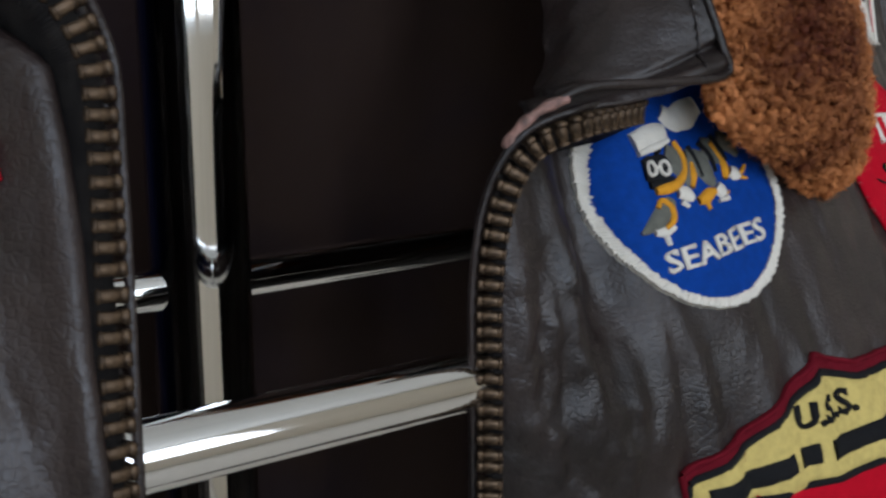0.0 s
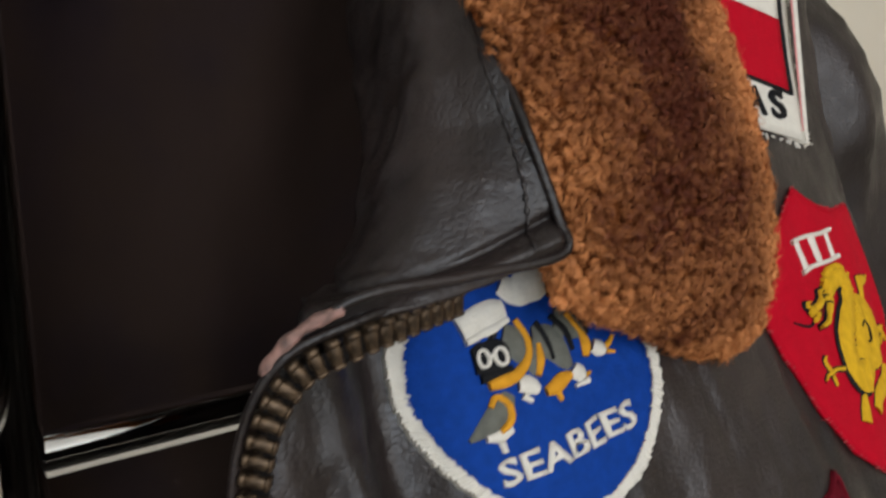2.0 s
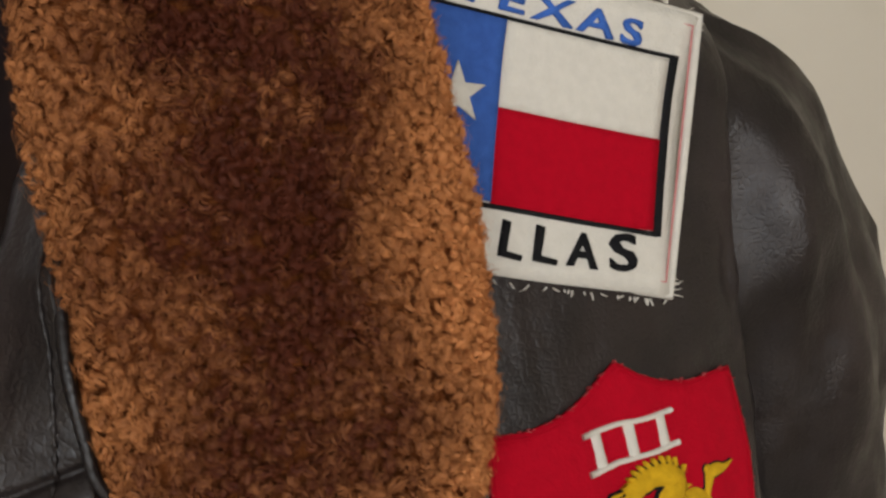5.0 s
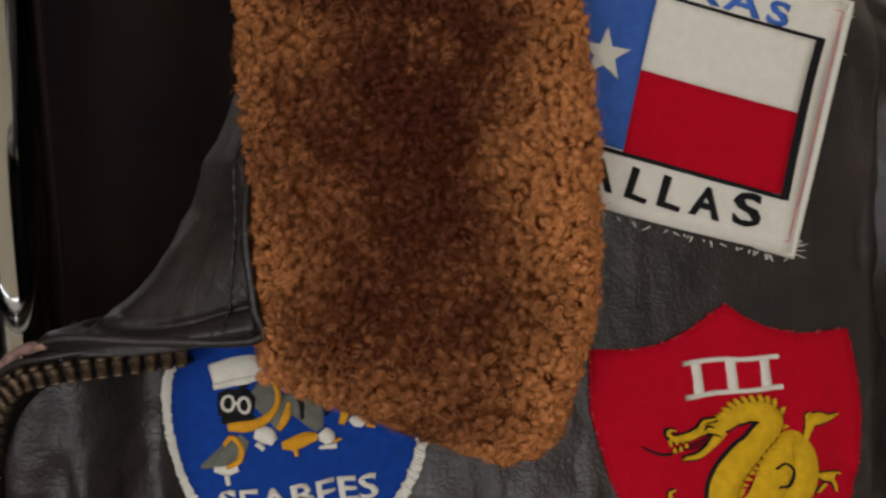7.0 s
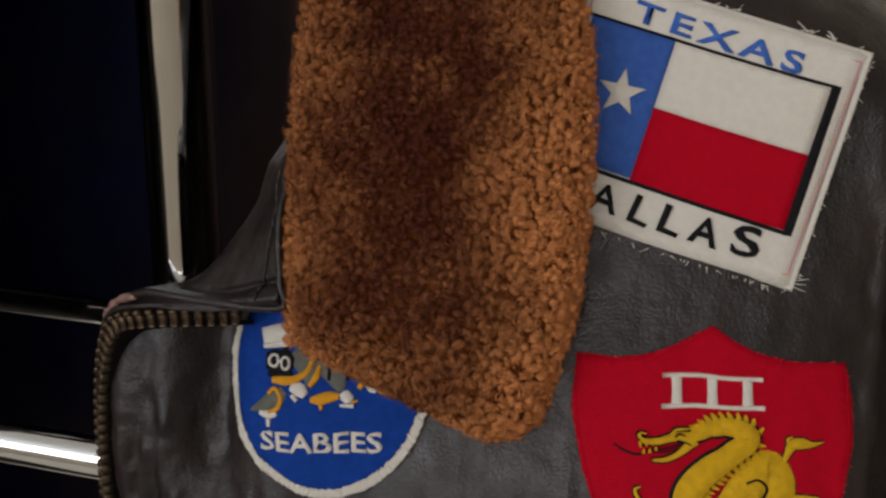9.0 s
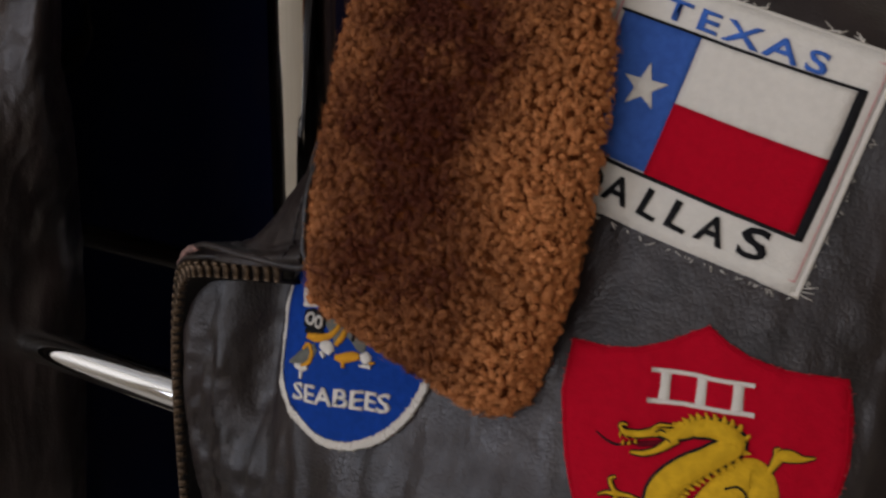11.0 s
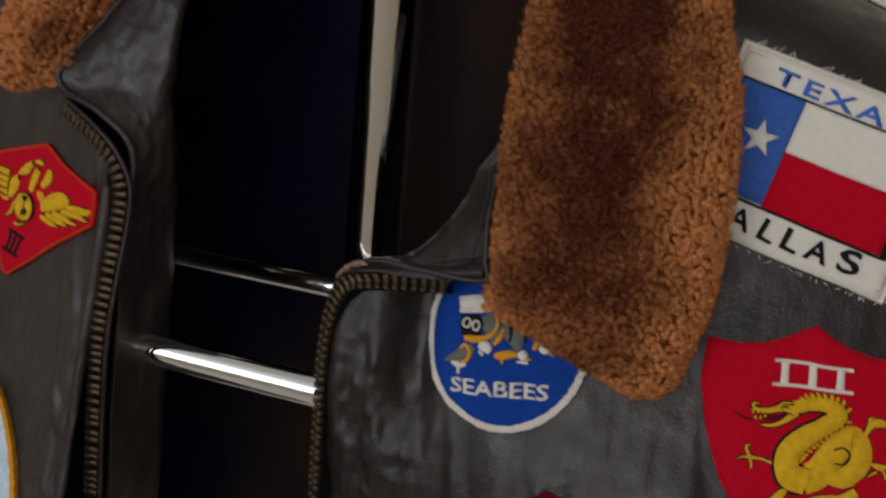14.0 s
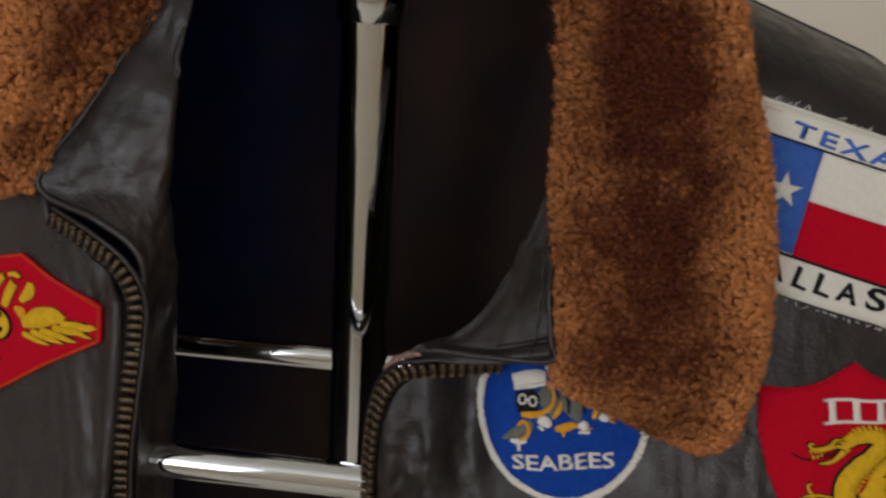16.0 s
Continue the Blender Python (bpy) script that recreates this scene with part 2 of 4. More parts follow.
def left_y(x, z):
    """Depth of the sheet on the other side of the opening."""
    return 0.189 + 0.48 * np.log1p(np.exp((0.062 - x) / 0.012)) * 0.012 + 0.24 * (np.clip(z, 1.12, 1.40) - 1.28)


def ridge(x):
    """Height of the shoulder line."""
    return np.interp(np.abs(x - PX), (0.05, 0.17, 0.23, 0.27, 0.31), (1.440, 1.415, 1.393, 1.368, 1.316))


RIDGE_Y = 0.325


def front_sheet(edge, outer, depth, wrinkle, nu=150, nv=230):
    """A front of the jacket: from its zip edge to the armhole, from the hem up and over to the shoulder line."""
    P = np.zeros((nu, nv, 3))
    for i in range(nu):
        u = i / (nu - 1)
        for j in range(nv):
            v = j / (nv - 1)
            x0 = edge(1.37)
            x = x0 + (outer - x0) * u
            zr = float(ridge(x))
            zt = zr - 0.035
            if v < 0.86:
                z = 0.98 + (v / 0.86) * (zt - 0.98)
                x0 = edge(z)
                x = x0 + (outer - x0) * u
                y = float(depth(x, z))
            else:
                a = (v - 0.86) / 0.14 * math.pi / 2
                y0 = float(depth(x, zt))
                z = zt + (zr - zt) * math.sin(a)
                y = y0 + (RIDGE_Y - y0) * (1 - math.cos(a))
            P[i, j] = (x, y + wrinkle(x, z, u), z)
    return P


def right_edge(z):
    return float(np.interp(z, (1.20, 1.250, 1.263, 1.2695, 1.2730, 1.2750, 1.2770, 1.30, 1.40), (0.1688, 0.1690, 0.1715, 0.1755, 0.1830, 0.1960, 0.2150, 0.235, 0.250)))


def right_wrinkle(x, z, u):
    w = 0.0012 * fbm(x, z * 0.5, 28)
    near = math.exp(-((x - 0.190) / 0.024) ** 2) * min(max((1.272 - z) / 0.03, 0), 1)
    w -= near * (0.0060 * crease(x * 1.2, z * 0.22 + x * 0.3, 55) + 0.0030 * crease(x * 2.0, z, 75))
    w -= 0.0022 * (crease(x * 1.3 + 0.2 * z, z * 0.35, 42) - 0.3) * min(max((1.30 - z) / 0.04, 0), 1)
    low = min(max((1.232 - z) / 0.03, 0), 1) * min(max((x - 0.19) / 0.02, 0), 1) * min(max((0.35 - x) / 0.03, 0), 1)
    wave = 0.5 + 0.5 * math.sin(2 * math.pi * (x + 0.18 * (z - 1.2)) / 0.019 + 2.4 * fbm(x, z * 0.4, 30))
    w -= low * 0.0042 * (wave - 0.55) * (0.4 + 0.9 * abs(fbm(x + 2, z * 0.5, 22)))
    w += 0.0125 * math.exp(-((x - 0.206) / 0.0095) ** 2) * min(max((z - 1.205) / 0.025, 0), 1) * min(max((1.288 - z) / 0.012, 0), 1)
    arm = math.exp(-((x - 0.424) / 0.020) ** 2) * min(max((1.345 - z) / 0.05, 0), 1)
    w -= arm * 0.0130 * crease(0.9 * x + 0.55 * z, 0.25 * z - 0.4 * x, 34)
    if u < 0.03:
        w += 0.004 * (1 - u / 0.03) ** 2
    return w


right = part("front_panel", sheet(front_sheet(right_edge, 0.445, front_y, right_wrinkle), 0.0016), LEATHER, jacket, "creased dark brown leather front panel")


def right_full(x, z):
    return float(front_y(x, z)) + right_wrinkle(float(x), float(z), 0.5)


def left_edge(z):
    return float(np.interp(z, (1.00, 1.20, 1.280, 1.294, 1.304, 1.311, 1.317, 1.40), (0.0605, 0.0640, 0.0685, 0.0665, 0.0570, 0.0425, 0.0275, 0.000)))


def left_wrinkle(x, z, u):
    w = 0.0014 * fbm(x, z * 0.5, 26)
    w -= 0.0085 * math.exp(-((x - 0.0635) / 0.0060) ** 2) * min(max((1.315 - z) / 0.02, 0), 1)
    w -= 0.0045 * math.exp(-((x - 0.045) / 0.020) ** 2) * crease(x, z * 0.25, 45) * min(max((1.262 - z) / 0.03, 0), 1)
    w -= 0.0030 * crease(x * 1.5, z * 0.6 + x, 60) * math.exp(-((x - 0.052) / 0.014) ** 2)
    if u < 0.03:
        w += 0.003 * (1 - u / 0.015) ** 2 if u < 0.015 else 0.0
    return w


def left_full(x, z):
    return float(left_y(x, z)) + left_wrinkle(float(x), float(z), 0.5)


part("front_panel", sheet(front_sheet(left_edge, -0.165, left_y, left_wrinkle), -0.0016), LEATHER, jacket, "creased dark brown leather front panel")


# back: seen from inside through the opening as a dark lining
def back_y(x, z):
    return 0.415 - 1.1 * (x - PX) ** 2 + 0.007 * math.sin(x * 62 + 2.5 * math.sin(z * 7))  + 0.006 * fbm(x, z * 0.4, 9)


P = np.zeros((120, 90, 3))
for i in range(120):
    x = PX - 0.31 + 0.62 * i / 119
    top = 1.432 if abs(x - PX) < 0.08 else float(ridge(x))
    for j in range(90):
        v = j / 89
        z = 0.98 + (top - 0.98) * v
        k = max(v - 0.88, 0) / 0.12
        P[i, j] = (x, back_y(x, z) * (1 - k * k) + RIDGE_Y * k * k if abs(x - PX) >= 0.08 else back_y(x, z), z)
lining = part("lining", sheet(P, -0.001), LINING, jacket, "dark brown satin lining, blue sheen of one side painted navy")
# blue sheen of the lining put into its colour as navy on one side
tint = lining.data.attributes.new("tint", "FLOAT", "POINT")
tint.data.foreach_set("value", [0.34 * math.tanh((q.co.x - 0.115 + 0.35 * (1.30 - q.co.z) * (q.co.z < 1.30)) / 0.035) + 0.10 * noise.noise(Vector((q.co.x * 25 + q.co.z * 12, q.co.z * 7, 3))) for q in lining.data.vertices])
part("back_panel", sheet(P + np.array([0, 0.006, 0.001]), -0.0016), LEATHER, jacket, "dark brown leather back")

# sleeves hang from the shoulders
for sgn in (-1, 1):
    rows = [(PX + sgn * d, y, z) for d, y, z in ((0.208, 0.318, 1.338), (0.252, 0.318, 1.325), (0.291, 0.316, 1.280), (0.313, 0.311, 1.19), (0.322, 0.300, 1.06), (0.334, 0.287, 0.90), (0.340, 0.272, 0.80))]
    t = np.linspace(0, 1, 110)
    C = spline(rows, t)
    T = np.gradient(C, axis=0)
    T /= np.linalg.norm(T, axis=1, keepdims=True)
    P = np.zeros((110, 72, 3))
    for i in range(110):
        a = np.array([0, 1.0, 0])
        b = np.cross(T[i], a)
        b /= np.linalg.norm(b)
        r = 0.050 + 0.020 * min(t[i] / 0.30, 1) - 0.022 * max(t[i] - 0.35, 0)
        for j in range(72):
            w = 2 * math.pi * j / 71
            fold = 1 - 0.13 * crease(t[i] * 0.9 + 0.25 * math.sin(w), 0.4 * math.cos(w) + sgn, 5.0) + 0.05 * fbm(t[i] * 1.4 + 0.3 * math.sin(w), math.cos(w), 3.0) + 0.03 * math.sin(t[i] * 46 + 2.2 * math.sin(w) + sgn)
            P[i, j] = C[i] + (a * math.cos(w) * 1.02 + b * math.sin(w) * 0.80) * r * fold
    part("sleeve", sheet(P, 0.0016), LEATHER, jacket, "dark brown leather sleeve with soft folds")

# waistband under the fronts
for sgn, xa, xb, fy in ((1, 0.170, 0.44, front_y), (-1, 0.066, -0.165, left_y)):
    P = np.zeros((80, 12, 3))
    for i in range(80):
        x = xa + (xb - xa) * i / 79
        for j in range(12):
            z = 0.985 - 0.055 * j / 11
            P[i, j] = (x, float(fy(x, z)) + 0.004 + 0.0015 * math.sin(i * 1.9), z)
    part("waistband", sheet(P, 0.004 * sgn), TAPE, jacket, "dark knitted waistband")


# ---- zips: tape and single teeth ----
def tooth_mesh():
    bm = bmesh.new()
    for x0, x1, hz, hy in ((-0.0030, 0.0026, 0.0012, 0.0016), (-0.0012, 0.0014, 0.0015, 0.0013), (0.0014, 0.0031, 0.0014, 0.0021), (-0.0032, -0.0020, 0.0014, 0.0019)):
        b = bmesh.ops.create_cube(bm, size=1)["verts"]
        for v in b:
            v.co = Vector(((x0 + x1) / 2 + v.co.x * (x1 - x0), v.co.y * 2 * hy, v.co.z * 2 * hz))
        ed = list({e for v in b for e in v.link_edges})
        bmesh.ops.bevel(bm, geom=ed, offset=0.0005, segments=1, affect="EDGES")
    me = bpy.data.meshes.new("tooth")
    bmesh.ops.recalc_face_normals(bm, faces=bm.faces)
    bm.to_mesh(me)
    bm.free()
    me.shade_smooth()
    me.materials.append(BRASS)
    return me


TOOTH = tooth_mesh()


def zipper(rows, wide, label):
    """Brass teeth along a path on a black tape. wide: rows of the across direction, from the tape to the teeth's free ends."""
    t = np.linspace(0, 1, 400)
    C, Wd = spline(rows, t), spline(wide, t)
    L = np.concatenate([[0], np.cumsum(np.linalg.norm(np.diff(C, axis=0), axis=1))])
    T = np.gradient(C, axis=0)
    T /= np.linalg.norm(T, axis=1, keepdims=True)
    W = Wd - T * (Wd * T).sum(1, keepdims=True)
    W /= np.linalg.norm(W, axis=1, keepdims=True)
    idx = np.linspace(0, 399, 160).astype(int)
    P = np.stack([C[idx] - W[idx] * d + np.array([0, back, 0]) for d, back in ((0.0085, 0.0120), (0.0060, 0.0070), (0.0042, 0.0022), (0.003, 0.0), (-0.0005, 0.0))], 1)
    tape = part("zip", sheet(P, 0.0012), TAPE, jacket, label)
    part("edging", tube(C[idx] + W[idx] * 0.0041, 0.0010, 8), LEATHER, tape, "thin folded leather edge")
    for s in np.arange(0.002, L[-1], 0.0038):
        i = int(np.searchsorted(L, s))
        i = min(i, 399)
        n = np.cross(T[i], W[i])
        ob = new("tooth", TOOTH)
        ob.parent = tape
        j = 0.06 * math.sin(s * 7919)
        ob.matrix_local = Matrix(((W[i][0], n[0], T[i][0] + j * n[0], C[i][0]), (W[i][1], n[1], T[i][1], C[i][1]), (W[i][2], n[2], T[i][2], C[i][2]), (0, 0, 0, 1)))
    return tape


zipper([(0.167, 0.197, 1.00), (0.167, 0.1965, 1.07), (0.167, 0.196, 1.14), (0.1665, 0.1955, 1.21), (0.1668, 0.196, 1.240), (0.1700, 0.1955, 1.260), (0.1765, 0.193, 1.2725), (0.1880, 0.190, 1.2775), (0.2020, 0.192, 1.2790), (0.2180, 0.197, 1.2795)],
       [(-0.7, 0.7, 0)] * 5 + [(-0.6, 0.5, 0.5), (-0.3, 0.1, 0.8), (-0.1, -0.1, 1), (0, -0.1, 1), (0, -0.1, 1)], "black zip tape with aged brass teeth")
zipper([(0.0655, 0.1700, 1.00), (0.0660, 0.1710, 1.08), (0.0665, 0.1730, 1.16), (0.0675, 0.1765, 1.225), (0.0695, 0.1810, 1.255), (0.0715, 0.1860, 1.280), (0.0715, 0.1885, 1.2960), (0.0650, 0.1900, 1.3085), (0.0510, 0.1950, 1.3165), (0.0320, 0.2030, 1.3230)],
       [(1, 0.15, 0)] * 6 + [(0.9, 0.1, 0.4), (0.5, 0, 0.9), (0.3, 0, 1), (0.2, 0, 1)], "black zip tape with aged brass teeth")


# ---- leather facings: the turned-out tops of the fronts ----
def loft(curves, nu, nv, bulge=0.0, rough=0.0008, scale=60):
    """A sheet through curves, each a list of points from bottom to top."""
    v = np.linspace(0, 1, nv)
    G = np.stack([spline(c, v) for c in curves])
    P = np.zeros((nu, nv, 3))
    for j in range(nv):
        P[:, j] = spline(G[:, j], np.linspace(0, 1, nu))
    N = normals(P)
    for i in range(nu):
        for j in range(nv):
            P[i, j] -= N[i, j] * 0.0024 * crease(P[i, j][0] + P[i, j][1] - 0.6 * P[i, j][2], P[i, j][2] * 0.5, 38) * min(1, 3 * i / nu, 4 * (1 - i / nu))
            P[i, j] += N[i, j] * (rough * fbm(P[i, j][0] + P[i, j][1], P[i, j][2], scale) + bulge * math.sin(math.pi * i / (nu - 1)))
    return P


R_LEFT = [(0.1795, 0.1935, 1.2805), (0.1945, 0.2030, 1.2860), (0.2050, 0.2050, 1.2945), (0.2145, 0.2115, 1.3080), (0.2215, 0.2190, 1.3235), (0.2290, 0.2285, 1.3420), (0.2430, 0.2410, 1.3620)]
R_RIGHT = [(0.2365, 0.1855, 1.2885), (0.2360, 0.1870, 1.2970), (0.2350, 0.1900, 1.3070), (0.2335, 0.1960, 1.3180), (0.2330, 0.2040, 1.3300), (0.2370, 0.2190, 1.3460), (0.2430, 0.2360, 1.3620)]
R_MID = [((a[0] + b[0]) / 2, (a[1] + b[1]) / 2 - 0.003, (a[2] + b[2]) / 2 - 0.001) for a, b in zip(R_LEFT, R_RIGHT)]
R_IN = [(a[0] + 0.005, a[1] + 0.010 + 0.005 * i, a[2] - 0.002) for i, a in enumerate(R_LEFT)]
LAPEL = loft([R_IN, R_LEFT, R_MID, R_RIGHT], 70, 90, 0, 0.0012, 55)
NL = normals(LAPEL)
for j in range(LAPEL.shape[1]):                # a broad rolled hem under a sewn groove
    w = j / (LAPEL.shape[1] - 1)
    LAPEL[:, j] += NL[:, j] * (0.0022 * math.exp(-((w - 0.06) / 0.05) ** 2) - 0.0016 * math.exp(-((w - 0.155) / 0.016) ** 2))
lapel = part("lapel", sheet(LAPEL, 0.0014), LEATHER, jacket, "folded dark brown leather lapel facing with a stitched edge")
rim = spline([R_LEFT[0], (0.190, 0.1895, 1.2865), (0.212, 0.1865, 1.2872), R_RIGHT[0], R_RIGHT[1], R_RIGHT[3], R_RIGHT[5], R_RIGHT[6]], np.linspace(0, 1, 120))
part("piping", tube(rim, 0.0012, 10), LEATHER, lapel)
INSET = LAPEL[62, 5:74] + normals(LAPEL)[62, 5:74] * 0.0002
part("seam", tube(INSET, np.array([0.0003 + 0.0003 * ((i // 2) % 2) for i in range(len(INSET))]), 6), LEATHER, lapel)
part("scuffed_edge", tube(spline([(0.1716, 0.1962, 1.2725), (0.1744, 0.1948, 1.2772), (0.1788, 0.1928, 1.2815), (0.1862, 0.1905, 1.2845)], np.linspace(0, 1, 40)), np.array([0.0004, *[0.0015 + 0.0005 * math.sin(i * 0.33) * math.sin(i * 0.17 + 1) for i in range(38)], 0.0004]), 8), SCUFF, lapel, "edge worn through to pink hide")

L_LEFT = [(0.0700, 0.1760, 1.00), (0.0705, 0.1780, 1.12), (0.0725, 0.1850, 1.240), (0.0745, 0.1900, 1.285), (0.0705, 0.1975, 1.3110), (0.0530, 0.2010, 1.3235), (0.0290, 0.2080, 1.3300), (0.0255, 0.2110, 1.3400), (0.0400, 0.2230, 1.3620), (0.0660, 0.2440, 1.4080)]
L_RIGHT = [(0.0750, 0.2120, 1.00), (0.0755, 0.2120, 1.12), (0.0775, 0.2200, 1.240), (0.0785, 0.2200, 1.285), (0.0785, 0.2200, 1.312), (0.0775, 0.2180, 1.330), (0.0775, 0.2180, 1.343), (0.0780, 0.2200, 1.360), (0.0790, 0.2280, 1.380), (0.0800, 0.2460, 1.412)]
L_IN = [(a[0] - 0.016, a[1] + 0.024, a[2]) for a in L_RIGHT]
L_MID = [((a[0] + b[0]) / 2, (a[1] + b[1]) / 2 - 0.002, (a[2] + b[2]) / 2) for a, b in zip(L_LEFT, L_RIGHT)]
lapel2 = part("lapel", sheet(loft([L_LEFT, L_MID, L_RIGHT, L_IN], 60, 160, 0, 0.0012, 55), 0.0014), LEATHER, jacket, "folded dark brown leather lapel facing")
part("piping", tube(spline(L_LEFT[3:], np.linspace(0, 1, 90)), 0.0017, 10), LEATHER, lapel2)


# ---- shearling collar ----
def collar_half(left, right, sag, thick, name_label, seed, v_dense, per, spacing, dents=(), brighten=0.0):
    """One half of the collar: a rounded hide body under a pile of short curled locks."""
    nu, nv = 60, 150
    v = np.linspace(0, 1, nv)
    A, B = spline(left, v), spline(right, v)
    u = np.linspace(0, 1, nu)
    P = A[None] * (1 - u[:, None, None]) + B[None] * u[:, None, None]
    foot = np.exp(-(v / 0.055) ** 2)
    P[:, :, 2] -= sag * np.interp(u, (0, 0.25, 0.55, 0.80, 0.92, 1.0), (0, 0.28, 0.70, 1.0, 0.75, 0.1))[:, None] * foot[None]
    N = normals(P)
    if N[nu // 2, 20][1] > 0:
        N = -N
    prof = np.sqrt(np.clip(1 - np.abs(2 * u - 1) ** 3.0, 0, 1))[:, None] * np.sqrt(np.clip(v / 0.07, 0, 1) * (2 - np.clip(v / 0.07, 0, 1)))[None]
    swell = np.array([[noise.fractal(Vector(q) * 55, 1.0, 2.0, 2) for q in row] for row in P.tolist()])
    swell = 0.0013 * swell * prof
    for cu, cv, su, sv, amount in dents:
        swell = swell + amount * np.exp(-((u - cu) / su) ** 2)[:, None] * np.exp(-((v - cv) / sv) ** 2)[None]
    S = P + N * (thick * prof + swell)[..., None]
    flip = N[nu // 2, 20] @ normals(P)[nu // 2, 20] > 0
    NS = normals(S)
    if not flip:
        NS = -NS
    V = np.concatenate([S.reshape(-1, 3), (P - N * 0.003).reshape(-1, 3)])
    k = lambda i, j, s: s * nu * nv + i * nv + j
    F = []
    for i in range(nu - 1):
        for j in range(nv - 1):
            q = (k(i, j, 0), k(i + 1, j, 0), k(i + 1, j + 1, 0), k(i, j + 1, 0))
            r = (k(i, j, 1), k(i, j + 1, 1), k(i + 1, j + 1, 1), k(i + 1, j, 1))
            F += [q, r] if flip else [q[::-1], r[::-1]]
    for j in range(nv - 1):
        F += [(k(0, j, 0), k(0, j, 1), k(0, j + 1, 1), k(0, j + 1, 0)), (k(nu - 1, j, 0), k(nu - 1, j + 1, 0), k(nu - 1, j + 1, 1), k(nu - 1, j, 1))]
    for i in range(nu - 1):
        F += [(k(i, 0, 0), k(i + 1, 0, 0), k(i + 1, 0, 1), k(i, 0, 1)), (k(i, nv - 1, 0), k(i, nv - 1, 1), k(i + 1, nv - 1, 1), k(i + 1, nv - 1, 0))]
    hide = part("collar", (V.tolist(), [], F), HIDE, jacket, name_label)
    # locks: even spread by area over the face
    rng = np.random.default_rng(seed)
    du, dv = np.linalg.norm(np.diff(S, axis=0), axis=2)[:, :-1], np.linalg.norm(np.diff(S, axis=1), axis=2)[:-1]
    area = du * dv
    rows, cols = area.shape
    along = np.concatenate([[0], np.cumsum(dv.mean(0))])
    ci, cj, fu, fv = [], [], [], []
    y = 0.0
    while y < along[-1]:
        k = min(int(np.searchsorted(along, y, side="right")) - 1, cols - 1)
        step = spacing if v[k] < v_dense else spacing * 1.7
        n_u = max(int(du[:, k].sum() / step), 3)
        across = np.concatenate([[0], np.cumsum(du[:, k])]) / du[:, k].sum()
        for q in range(n_u):
            a = float(np.clip((q + 0.5 + rng.uniform(-0.48, 0.48)) / n_u, 0, 0.9999))
            b = float(np.clip(y + rng.uniform(-0.48, 0.48) * step, 0, along[-1] * 0.9999))
            m = min(int(np.searchsorted(across, a, side="right")) - 1, rows - 1)
            k2 = min(int(np.searchsorted(along, b, side="right")) - 1, cols - 1)
            ci.append(m), cj.append(k2)
            fu.append((a - across[m]) / (across[m + 1] - across[m])), fv.append((b - along[k2]) / (along[k2 + 1] - along[k2]))
        y += step
    ci, cj, fu, fv = np.array(ci), np.array(cj), np.array(fu)[:, None], np.array(fv)[:, None]
    count = len(ci)
    at = lambda G: (G[ci, cj] * (1 - fu) + G[ci + 1, cj] * fu) * (1 - fv) + (G[ci, cj + 1] * (1 - fu) + G[ci + 1, cj + 1] * fu) * fv
    base, nrm = at(S), at(NS)
    nrm /= np.linalg.norm(nrm, axis=1, keepdims=True)
    # locks at the rim lean outward
    out = at(np.gradient(S, axis=0))
    out /= np.linalg.norm(out, axis=1, keepdims=True)
    uu = (ci + fu[:, 0]) / (nu - 1)
    lean = (np.clip((uu - 0.86) / 0.14, 0, 1) - np.clip((0.14 - uu) / 0.14, 0, 1))[:, None]
    vv = (cj + fv[:, 0]) / (nv - 1)
    down = np.clip((0.06 - vv) / 0.06, 0, 1)[:, None]
    swirl = 0.55 * np.array([noise.noise_vector(Vector(q) * 95) for q in base.tolist()])
    axis = nrm + out * lean * 0.9 + np.array([0, 0, -1.0]) * (0.14 + 0.9 * down) + rng.normal(0, 0.22, (count, 3)) + swirl
    axis /= np.linalg.norm(axis, axis=1, keepdims=True)
    t1 = np.cross(axis, rng.normal(0, 1, (count, 3)))
    t1 /= np.linalg.norm(t1, axis=1, keepdims=True)
    t2 = np.cross(axis, t1)
    # each lock is a rounded curl: fibres wind over a small dome and tuck in round its foot
    grow = np.where(v[cj] < v_dense, 1.0, 1.6)
    size = spacing * rng.uniform(0.50, 0.74, count) * grow
    oval = rng.uniform(1.1, 1.8, count)
    lift = rng.uniform(0.0005, 0.0028, count)
    spin = rng.uniform(0.6, 2.4, count) * rng.choice([-1, 1], count)
    K = 5
    n = count * per
    own = np.repeat(np.arange(count), per)
    ang, start = rng.uniform(0, 2 * np.pi, n), rng.uniform(0.0, 1.1, n) ** 1.3
    big = size[own] * rng.uniform(0.74, 1.18, n)
    wisp = rng.random(n) < 0.20
    pts, face = np.zeros((n, K, 3)), np.zeros((n, K, 3))
    for q in range(K):
        s = q / (K - 1)
        th = start + (1.95 - start) * s
        ph = ang + spin[own] * s
        fly = np.where(wisp, 1.0 + 0.7 * s * s, 1.0)
        d1, d2, d3 = np.sin(th) * np.cos(ph), np.sin(th) * np.sin(ph), np.where(wisp, np.cos(th * 0.45), np.cos(th))
        face[:, q] = t1[own] * d1[:, None] + t2[own] * d2[:, None] + axis[own] * d3[:, None]
        pts[:, q] = base[own] + axis[own] * (lift[own] + big * fly * 1.25 * d3)[:, None] + t1[own] * (big * fly * oval[own] * d1)[:, None] + t2[own] * (big * fly * d2)[:, None]
    tang = np.gradient(pts, axis=1)
    side = np.cross(tang, face)
    side /= np.maximum(np.linalg.norm(side, axis=2, keepdims=True), 1e-9)
